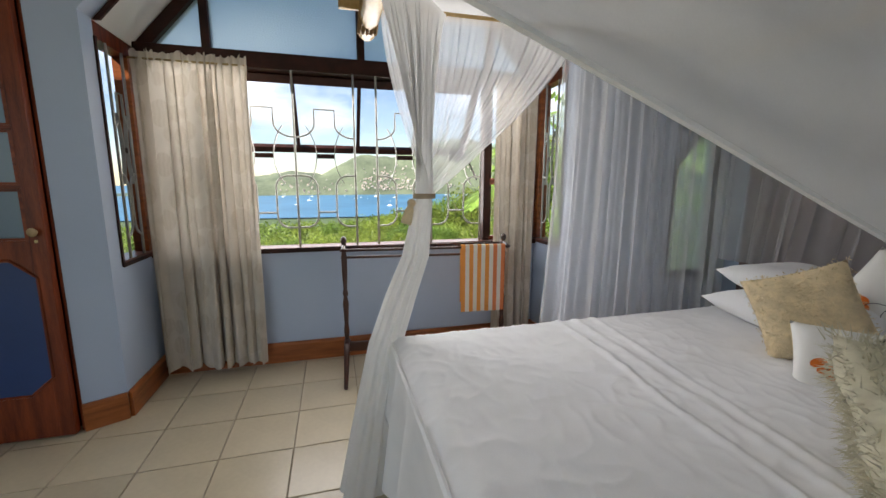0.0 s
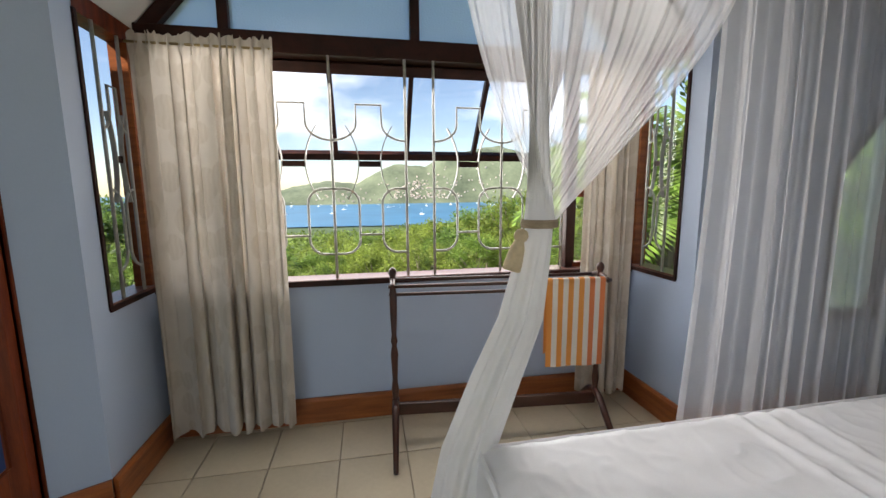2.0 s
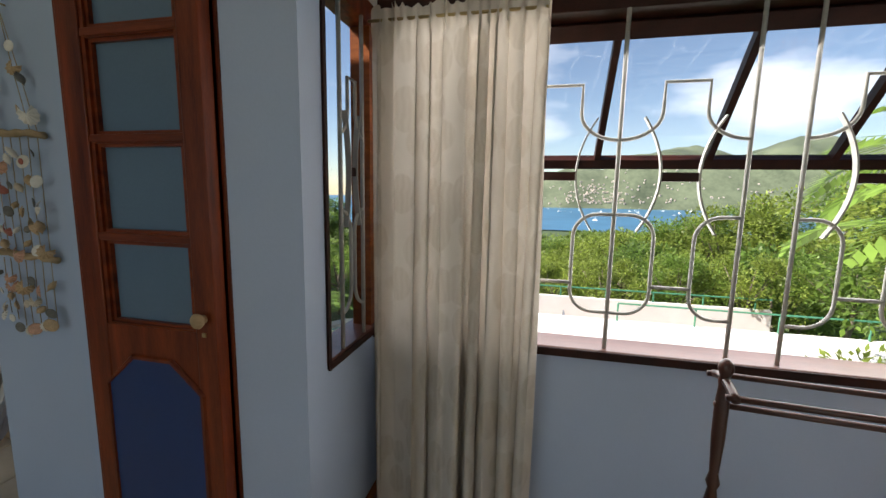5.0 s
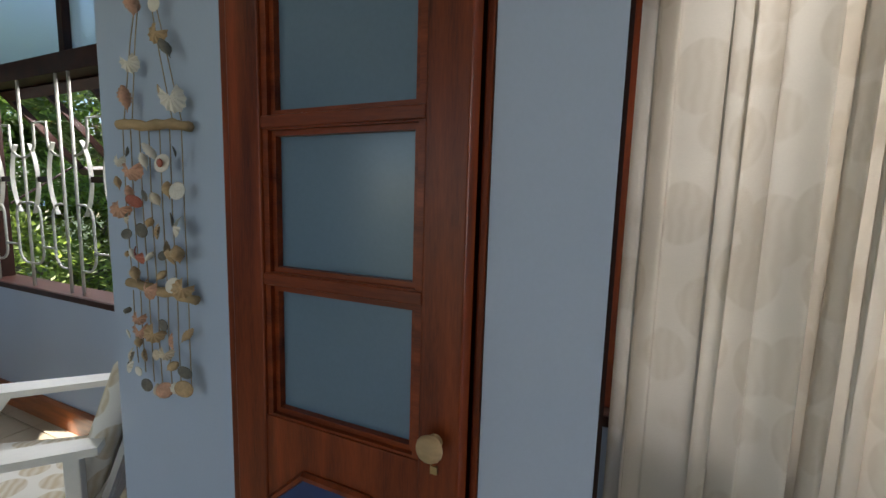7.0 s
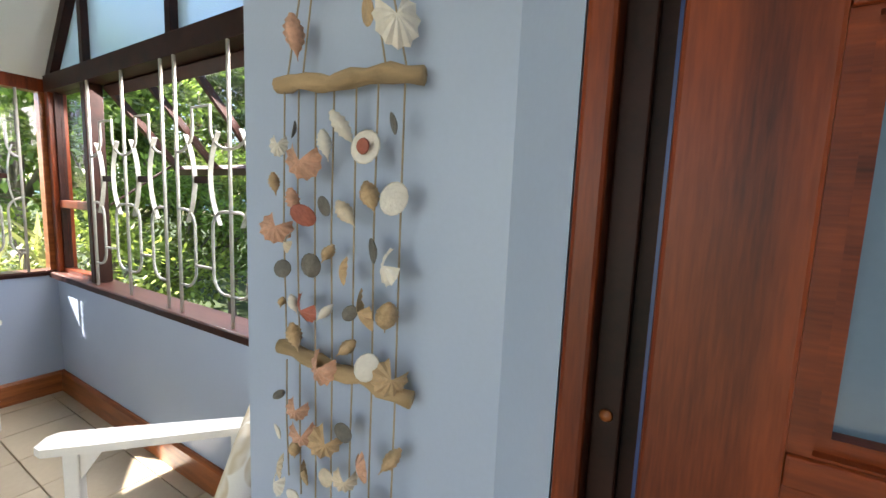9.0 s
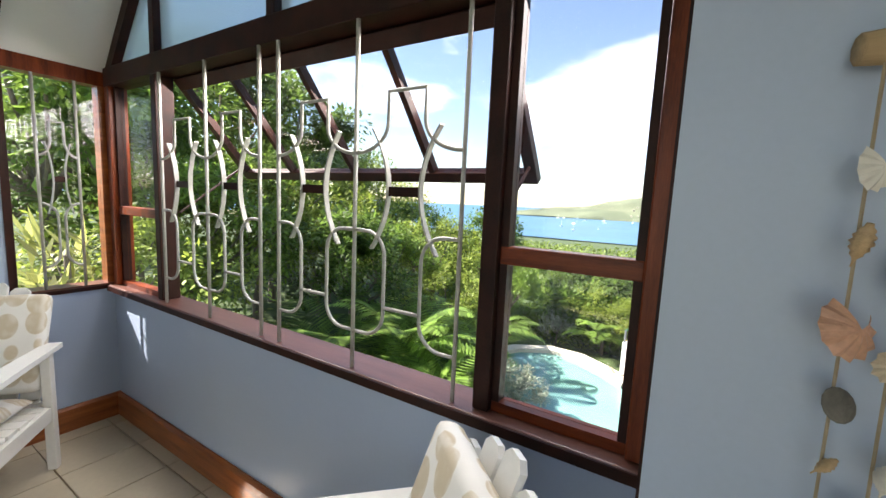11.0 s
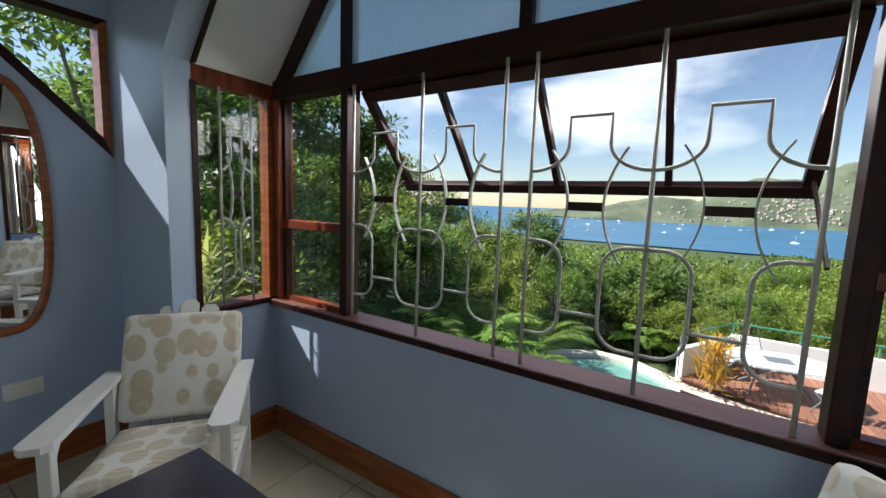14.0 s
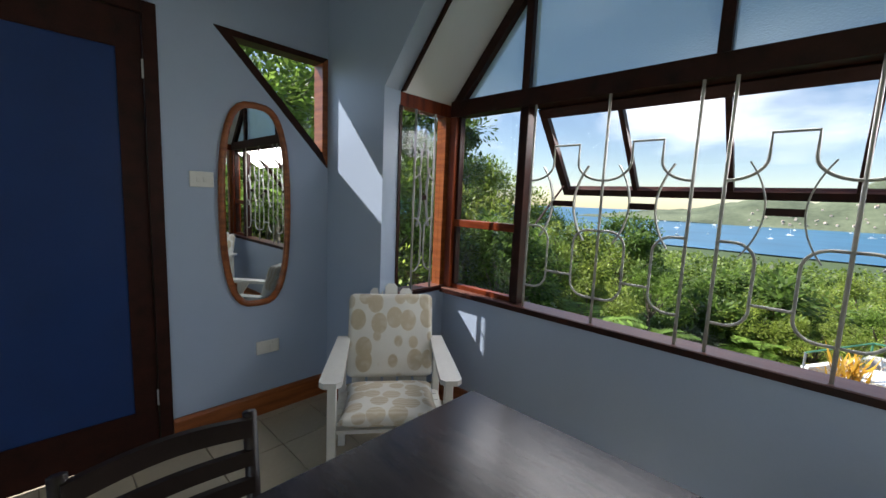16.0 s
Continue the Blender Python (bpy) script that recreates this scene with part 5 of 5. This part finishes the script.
def make_palm(seed, n, L, trunk):
    rnd = random.Random(seed)
    t = empty("palm", Matrix(), "bushy palm with arching green fronds", "palm", "palms by the pool")
    part("trunk", tubem([(0, 0, -0.5), (0.03, 0.02, trunk * 0.6), (0, 0, trunk)], [0.09, 0.07, 0.06], 8), BARK, t)
    vs, fs = [], []
    for i in range(n):
        a = 2 * math.pi * i / n + rnd.uniform(-.2, .2)
        el = rnd.uniform(0.25, 1.25)
        ln = L * rnd.uniform(.75, 1.1)
        out = Vector((math.cos(a), math.sin(a), 0))
        p = Vector((0, 0, trunk))
        for k in range(26):
            q = k / 25
            ang = el - 1.5 * q * q
            d = out * math.cos(ang) + Vector((0, 0, math.sin(ang)))
            p = p + d * ln / 26
            sd = d.cross(Vector((0, 0, 1))).normalized()
            ll = ln * 0.30 * math.sin(math.pi * (0.12 + 0.85 * q)) + 0.04
            for s in (-1, 1):
                leaf(vs, fs, p.copy(), (sd * s + d * 0.7 + Vector((0, 0, -0.25))).normalized(), Vector((0, 0, 1)), ll, 0.018 * L)
    quads((vs, fs), PALM, "crown", t)
    return t


def ground():
    xs = [-400, -200, -100, -60, -40, -28, -20, -15, -11, -8, -6, -4, -2, 0, 2, 4, 6, 9, 12, 16, 22, 30, 45, 70, 120, 220, 400]
    ys = [-200, -60, -20, -8, -3, 0, 3.2, 5, 7, 9, 11, 13.5, 15, 17, 20, 24, 28, 34, 40, 50, 65, 85, 110, 150, 200, 270, 350, 430]
    bm = bmesh.new()
    rows = [[bm.verts.new((x, y, land(x, y) - 0.03)) for x in xs] for y in ys]
    for a, b in zip(rows, rows[1:]):
        for i in range(len(xs) - 1):
            bm.faces.new((a[i], a[i + 1], b[i + 1], b[i]))
    return part("ground", bm, GRASS, smooth=True)


tagged(ground(), "dark garden soil and undergrowth sloping to the bay", "ground", kind="structure")
tagged(part("sea", grid(2, 2, lambda u, v: (-30000 + 60000 * u, 380 + 32000 * v, -29.0)), SEA), "blue sea of the bay", "water", kind="structure")
tagged(part("house_plinth", boxm(XL - WT, XR + WT, YB - WT, 3.05, -3.2, -0.2), PARAPET), "white rendered lower wall of the house", "wall", kind="structure")


def hill_height(x, y):
    d = (y - 1130 - 60 * math.sin(x * 0.004)) / 420
    ridge = max(0, math.sin(math.pi * min(1, max(0, d)) * 0.85))
    env = 0.0
    for cx, w, h in ((420, 330, 196), (160, 210, 132), (760, 300, 215), (-110, 190, 70), (-330, 150, 30), (1300, 500, 245)):
        env = max(env, h * math.exp(-((x - cx) / w) ** 2))
    return -30 + ridge * env * (1 + 0.16 * noise.noise((x * 0.008, y * 0.008, 3))) + 7 * noise.noise((x * 0.03, y * 0.03, 9)) * ridge


tagged(part("hill", grid(180, 40, lambda u, v: (lambda x, y: (x, y, hill_height(x, y)))(-560 + 2800 * u, 1090 + 560 * v)), HILLM, None, "", True), "long green wooded hill across the bay", "backdrop", kind="structure")

rnd = random.Random(77)
h0 = empty("house", Matrix(), "small pale house with a hipped roof on the far hillside", "house", "houses across the bay")
part("wall", boxm(-7, 7, -5, 5, -4, 7), HOUSEW, h0)
bm = bmesh.new()
v = [bm.verts.new(p) for p in ((-8, -6, 7), (8, -6, 7), (8, 6, 7), (-8, 6, 7), (-3, 0, 10.5), (3, 0, 10.5))]
for q in ((0, 1, 5, 4), (1, 2, 5), (2, 3, 4, 5), (3, 0, 4), (3, 2, 1, 0)):
    bm.faces.new([v[i] for i in q])
part("roof", bm, HOUSER, h0)
for x in (-4, 0, 4):
    part("window", boxm(x - 0.8, x + 0.8, -5.06, -5.0, 2.5, 5), TRAYM, h0)
spots = []
for _ in range(230):
    x = rnd.choice((rnd.gauss(190, 120), rnd.gauss(150, 60), rnd.uniform(-150, 620)))
    y = 1145 + 60 * math.sin(x * 0.004) + abs(rnd.gauss(0, 42))
    spots.append((x, y))
for i, (x, y) in enumerate(spots):
    m = pose(x, y, max(-27, hill_height(x, y)) + 1.5, 0, 0, rnd.uniform(-30, 30)) @ Matrix.Scale(rnd.uniform(0.32, 0.68), 4)
    if i == 0:
        h0.matrix_basis = m
    else:
        copy_thing(h0, m)
bt = empty("sailing_boat", Matrix(), "white sailing boat moored in the bay", "boat", "boats in the bay")
bm = bmesh.new()
prism(bm, [(-7, 0), (-6, -1.2), (5, -1.2), (8, 0.6), (-7, 0.5)], -1.8, 1.8, "y")
part("hull", bm, BOATW, bt)
part("cabin", boxm(-4, 2, -1.2, 1.2, 0.5, 2.0, 0.2), BOATW, bt)
part("mast", tubem([(0.5, 0, 0.5), (0.5, 0, 15)], 0.16), BOATW, bt)
part("boom", tubem([(0.5, 0, 2.6), (-5.5, 0, 2.6)], 0.22), BOATW, bt)
for i in range(34):
    y = rnd.choice((rnd.uniform(480, 1100), rnd.uniform(800, 1100)))
    x = rnd.uniform(-0.30, 0.42) * y
    m = pose(x, y, -28.2, 0, 0, rnd.uniform(0, 360)) @ Matrix.Scale(rnd.uniform(0.45, 1.0), 4)
    if i == 0:
        bt.matrix_basis = m
    else:
        copy_thing(bt, m)

# trees: a few shapes, copied over the slope
TREES = [make_tree(1, 2.2, 3.2, 1.6, 46, 170, 0.14, 0.036, LEAF[0]), make_tree(2, 2.6, 3.0, 1.4, 48, 180, 0.15, 0.038, LEAF[1]), make_tree(3, 1.9, 3.6, 1.8, 42, 150, 0.19, 0.05, LEAF[2]), make_tree(4, 1.6, 2.2, 0.7, 46, 90, 0.15, 0.036, LEAF[3])]
used = [0] * 4


def plant(k, x, y, s, drop=0.0, lift=None):
    z = land(x, y) - drop if lift is None else lift
    m = pose(x, y, z, 0, 0, rnd.uniform(0, 360)) @ Matrix.Scale(s, 4)
    if not used[k]:
        used[k] = 1
        TREES[k].matrix_basis = m
        return
    copy_thing(TREES[k], m)


# tall trees beyond the left end of the far bay
for x, y, s, k in ((-10.6, 6.0, 0.85, 0), (-11.8, 8.2, 0.9, 1), (-13.5, 9.8, 1.7, 0), (-13.2, 6.0, 1.7, 2), (-15.5, 12.0, 2.0, 2), (-16.0, 7.2, 2.0, 0), (-12.5, 11.2, 1.0, 1), (-18.0, 14.5, 2.1, 0), (-17.8, 10.4, 2.1, 2), (-22, 14, 2.4, 2), (-23, 8, 2.3, 0), (-9.6, 4.2, 0.85, 1), (-15.4, 4.2, 1.6, 0), (-22.0, 18.5, 2.2, 0), (-14.6, 14.2, 1.45, 1), (-11.6, 10.0, 0.8, 3), (-17.5, 17.5, 1.6, 0)):
    plant(k, x, y, min(s, (2.6 + 0.42 * max(0, -9.5 - x) - land(x, y)) / 5.6))
# tall trees close to the two ends of the house
for x, y, s, k in ((-14.0, 4.9, 1.75, 0), (5.4, 6.6, 1.15, 0), (7.4, 8.0, 1.35, 1), (6.9, 6.0, 1.25, 2), (9.6, 8.6, 1.5, 0)):
    plant(k, x, y, s)
# trees below the terrace, tops under the water line
for i in range(80):
    y = 16 + 50 * rnd.random() ** 1.4
    f = rnd.uniform(-0.95, 0.8)
    x = -2.0 + f * y
    dist = math.hypot(x + 2.5, y)
    drop = 0.132 if f > -0.55 else 0.125 - (-0.55 - f) * 0.45
    top = 1.35 - drop * dist + rnd.uniform(-0.5, 0.3)
    s = rnd.uniform(0.8, 1.3)
    plant(rnd.choice((0, 0, 1, 1, 2, 3)), x, y, s, lift=min(land(x, y), top - 5.3 * s))
# sunlit trees beyond the deck, rising towards the east
for x, y, top, k in ((0.6, 26, -1.1, 0), (2.6, 25, -0.7, 1), (4.4, 23.5, -0.2, 1), (6.6, 24, 0.3, 0), (8.6, 23, 1.2, 1), (10.4, 26, 0.9, 0), (12.4, 25, 1.9, 1), (15.5, 26, 2.2, 0), (-1.6, 27, -1.3, 1)):
    plant(k, x, y, (top - land(x, y)) / 4.2)
# shrubs between the house and the pool
for x, y, s, k in ((-6.9, 8.6, 0.42, 0), (-7.6, 11.0, 0.55, 1), (-5.6, 14.4, 0.45, 3), (-6.8, 13.4, 0.55, 0), (-4.4, 15.0, 0.5, 1), (-3.3, 14.6, 0.45, 1), (-8.2, 14.6, 0.65, 2), (-5.9, 16.6, 0.6, 0), (-4.9, 9.0, 0.46, 3), (-6.4, 6.9, 0.35, 1), (-8.6, 8.4, 0.6, 2), (-9.6, 10.6, 0.75, 0), (-9.4, 13.0, 0.8, 1), (-11.4, 14.6, 0.9, 0), (2.0, 16.0, 0.62, 1), (4.2, 15.8, 0.66, 0), (6.2, 15.8, 0.7, 1), (8.2, 14.5, 0.75, 0), (0.2, 16.6, 0.6, 1), (-1.8, 16.6, 0.58, 0), (5.8, 7.2, 0.62, 1), (7.0, 9.5, 0.75, 0), (5.4, 4.9, 0.62, 0), (9, 12, .8, 1), (8.4, 7, .8, 1), (3.0, 17.8, .68, 0), (1.0, 18.4, .7, 1), (-0.8, 18.6, .68, 1), (5.2, 17.8, .74, 1), (2.9, 4.5, 0.72, 1), (3.7, 3.9, 0.66, 1)):
    plant(k, x, y, s)
P0 = make_palm(5, 16, 1.7, 0.7)
P0.matrix_basis = pose(-6.3, 10.0, -2.75)
for x, y, s, z in ((-7.6, 9.2, 1.0, -2.7), (-5.6, 8.3, 0.7, -2.75), (-8.3, 12.6, 1.15, -2.7), (-4.2, 14.3, 0.8, -3.0), (-5.7, 7.2, 0.95, -2.6), (-6.7, 7.9, 1.15, -2.4), (-7.4, 6.4, 1.0, -2.2)):
    copy_thing(P0, pose(x, y, z, 0, 0, rnd.uniform(0, 360)) @ Matrix.Scale(s, 4))


P1 = make_palm(8, 18, 1.8, 3.1)
P1.matrix_basis = pose(3.5, 4.9, -2.75) @ Matrix.Scale(1.15, 4)
copy_thing(P1, pose(4.6, 6.6, -2.75, 0, 0, 70) @ Matrix.Scale(1.2, 4))


def broad_plant(name, m, lm, n, L, W, label, category):
    r2 = random.Random(n)
    t = empty(name, m, label, category)
    vs, fs = [], []
    for i in range(n):
        a, el = r2.uniform(0, 6.28), r2.uniform(0.2, 1.4)
        b = Vector((r2.uniform(-.25, .25), r2.uniform(-.25, .25), r2.uniform(0, 0.9)))
        d = Vector((math.cos(a) * math.cos(el), math.sin(a) * math.cos(el), math.sin(el)))
        leaf(vs, fs, b, d, Vector((0, 0, 1)), L * r2.uniform(.6, 1.2), W)
    quads((vs, fs), lm, "leaves", t)
    part("stem", tubem([(0, 0, -0.4), (0.02, 0, 0.8)], 0.025), BARK, t)
    return t


broad_plant("dracaena", pose(-6.72, 3.12, 0.08) @ Matrix.Scale(0.95, 4), LIME, 130, 0.40, 0.030, "yellow-green variegated shrub outside the side window", "shrub")
part("planting_bank", boxm(-9.5, -6.25, 3.0, 5.2, -3.2, -0.25, 0.2), GRASS)
tagged(bpy.data.objects["planting_bank"], "earth planting bank beside the house", "ground", kind="structure")
broad_plant("croton", pose(-2.75, 11.9, -2.45), GOLD, 160, 0.55, 0.03, "golden-leaved shrub at the deck's edge", "shrub")

# far woods down to the shore, as one mass of foliage clumps
vs, fs = [], []
rf = random.Random(9)
for _ in range(2700):
    y = 42 + 350 * rf.random() ** 1.5
    x = rf.uniform(-0.8 * y, 0.9 * y)
    hill = 3.0 + 3.0 * noise.noise((x * 0.05, y * 0.05, 5))
    right = 5.0 * max(0, min(1, (x / y - 0.02) * 4))
    R = rf.uniform(1.8, 3.8) + y * 0.011
    top = min(land(x, y) + hill + right * min(1, y / 180), 1.4 - 0.094 * y + (0.014 * y if x / y > 0.1 else 0) - 0.5 + rf.uniform(-2.0, 0.7))
    knobs = [Vector((rf.gauss(0, 0.5), rf.gauss(0, 0.5), rf.uniform(-0.7, 0.1))) * R for _ in range(6)]
    for _ in range(76):
        o = Vector((rf.gauss(0, 1), rf.gauss(0, 1) - 0.4, rf.gauss(0.3, 0.8))).normalized()
        c = Vector((x, y, top - 0.35 * R)) + rf.choice(knobs) + o * R * rf.uniform(0.32, 0.48)
        d = (o + Vector((rf.uniform(-.9, .9), rf.uniform(-.9, .9), rf.uniform(-.7, .4)))).normalized()
        leaf(vs, fs, c, d, Vector((rf.uniform(-.6, .6), rf.uniform(-.6, .6), 1)), 0.36 + y * 0.0045, 0.13 + y * 0.0018)
tagged(quads((vs, fs), CANOPY, "far_woods"), "wooded slope running down to the bay", "woods", kind="stuff")


# ---- pool, deck and its furniture ----
def pool():
    p = empty("pool", Matrix(), "curved turquoise swimming pool with a pebbled coping", "pool")
    out = [(-6.5, 10.8), (-6.45, 11.6), (-6.0, 12.3), (-5.3, 12.75), (-4.6, 12.7), (-3.9, 12.25), (-3.3, 11.75), (-2.2, 11.35), (-0.8, 11.15), (1.2, 11.0), (3.0, 11.0), (3.0, 8.6), (-1.0, 8.9), (-3.5, 9.2), (-5.2, 9.6), (-6.2, 10.1)]
    c = Vector((-2.0, 10.4))
    part("water", prismm(out, -2.95, -2.66, "z"), POOLW, p, "turquoise pool water")
    bm = bmesh.new()
    n = len(out)
    ex = []
    for i in range(n):
        a, b = Vector(out[i - 1]), Vector(out[(i + 1) % n])
        d = (b - a).normalized()
        nn = Vector((-d.y, d.x))
        ex.append(Vector(out[i]) + nn * 0.36)
    for i in range(n):
        j = (i + 1) % n
        prism(bm, [tuple(out[i]), tuple(out[j]), tuple(ex[j]), tuple(ex[i])], -3.0, -2.56, "z")
    part("coping", bm, COPING, p, "pale pebbled pool edge")
    r = random.Random(3)
    b0 = lathe([(0.01, 0.014), (0.03, 0.010), (0.036, 0.0), (0.03, -0.01)], 8)
    o = part("pebble", b0, PEBBLE, p)
    me = o.data
    first = True
    for i in range(5, 10):
        for k in range(30):
            q = r.random()
            a = Vector(out[i]).lerp(Vector(out[i + 1]), q)
            b = ex[i].lerp(ex[i + 1], q)
            w = a.lerp(b, r.uniform(0.45, 0.95))
            if not first:
                o = new("pebble", me)
                o.parent = p
            first = False
            o.matrix_basis = pose(w.x, w.y, -2.555, 0, 0, r.uniform(0, 180)) @ Matrix.Diagonal((r.uniform(.7, 1.5), r.uniform(.6, 1.1), 1, 1))


pool()


def deck():
    d = empty("deck", Matrix(), "red-brown timber deck beside the pool", "deck", kind="structure")
    x = -3.35
    me = None
    while x < 6.0:
        y0 = 12.1 - 0.35 * (x + 3.2) if x < -1.0 else 11.38
        bm = boxm(x, x + 0.125, max(11.36, y0 + 0.2), 14.3, -2.56, -2.50)
        part("board", bm, DECKM, d)
        x += 0.137
    part("joists", boxm(-3.3, 6.0, 11.6, 14.25, -2.9, -2.565), BLACKWOOD, d)


deck()
pw = empty("parapet", Matrix(), "white rendered parapet with a green rail round the deck", "parapet", kind="structure")
part("wall", boxm(-2.35, 6.2, 14.3, 14.45, -3.2, -1.75), PARAPET, pw)
part("wall", prismm([(-3.45, 12.4), (-3.32, 12.35), (-2.24, 14.35), (-2.36, 14.42)], -3.2, -1.8, "z"), PARAPET, pw)
for k in range(7):
    x = -2.3 + 1.35 * k
    part("rail_post", tubem([(x, 14.37, -1.8), (x, 14.37, -1.45)], 0.022), GREENM, pw)
part("rail", tubem([(-2.3, 14.37, -1.45), (6.2, 14.37, -1.45)], 0.024), GREENM, pw)
part("rail", tubem([(-3.4, 12.4, -1.5), (-2.3, 14.37, -1.45)], 0.024), GREENM, pw)
part("rail_post", tubem([(-3.4, 12.4, -2.5), (-3.4, 12.4, -1.5)], 0.025), TRAYM, pw)
tr2 = empty("terrace_roof", Matrix(), "flat white terrace roof below the bay window", "roof", kind="structure")
part("slab", boxm(-0.6, 9.0, 6.9, 9.9, -1.25, -1.08, 0.02), PARAPET, tr2)
for k in range(6):
    part("rail_post", tubem([(1.2 + 1.4 * k, 9.8, -1.08), (1.2 + 1.4 * k, 9.8, -0.72)], 0.018), GREENM, tr2)
part("rail", tubem([(1.2, 9.8, -0.72), (9.0, 9.8, -0.72)], 0.018), GREENM, tr2)


def garden_table():
    t = empty("garden_table", pose(-1.55, 12.75, -2.5, 0, 0, 12), "white octagonal plastic garden table with a grey tray inset", "garden table")
    pts = [(0.95, 0.3), (0.62, 0.62), (-0.62, 0.62), (-0.95, 0.3), (-0.95, -0.3), (-0.62, -0.62), (0.62, -0.62), (0.95, -0.3)]
    part("tabletop", prismm(pts, 0.70, 0.74, "z"), PLASTW, t)
    part("tray", boxm(-0.25, 0.25, -0.2, 0.2, 0.74, 0.75), TRAYM, t)
    for s in (-1, 1):
        part("leg", tubem([(s * 0.6, -0.4, 0), (s * 0.15, 0.4, 0.7)], 0.025), TRAYM, t)
        part("leg", tubem([(s * 0.6, 0.4, 0), (s * 0.15, -0.4, 0.7)], 0.025), TRAYM, t)


garden_table()


def folding_chair():
    c = empty("folding_chair", Matrix(), "white slatted folding garden chair on the deck", "garden chair", "chairs round the garden table")
    for y in (-0.21, 0.21):
        part("leg", tubem([(0.25, y, 0), (-0.25, y, 0.85)], 0.014), TRAYM, c)
        part("leg", tubem([(-0.25, y, 0), (0.22, y, 0.45)], 0.014), TRAYM, c)
    for k in range(5):
        part("seat_slat", boxm(-0.2 + 0.085 * k, -0.13 + 0.085 * k, -0.22, 0.22, 0.44, 0.455), PLASTW, c)
    for k in range(3):
        o = part("back_slat", boxm(-0.01, 0.01, -0.22, 0.22, 0, 0.07), PLASTW, c)
        o.matrix_basis = pose(-0.145 - 0.055 * k, 0, 0.60 + 0.09 * k, 0, -30, 0)
    return c


fc = folding_chair()
fc.matrix_basis = pose(-0.75, 12.15, -2.5, 0, 0, 150)
copy_thing(fc, pose(-2.55, 13.1, -2.5, 0, 0, 10))
copy_thing(fc, pose(-1.9, 13.75, -2.5, 0, 0, -70))
hr = empty("pool_handrail", Matrix(), "grey steel handrail at the pool's edge", "handrail")
for y in (11.7, 12.3):
    part("post", tubem([(0.35, y, -2.5), (0.35, y, -1.65)], 0.02), TRAYM, hr)
part("rail", tubem([(0.35, 11.7, -1.65), (0.35, 12.3, -1.65)], 0.022), TRAYM, hr)
part("rail", tubem([(0.35, 11.7, -2.05), (0.35, 12.3, -2.05)], 0.018), TRAYM, hr)
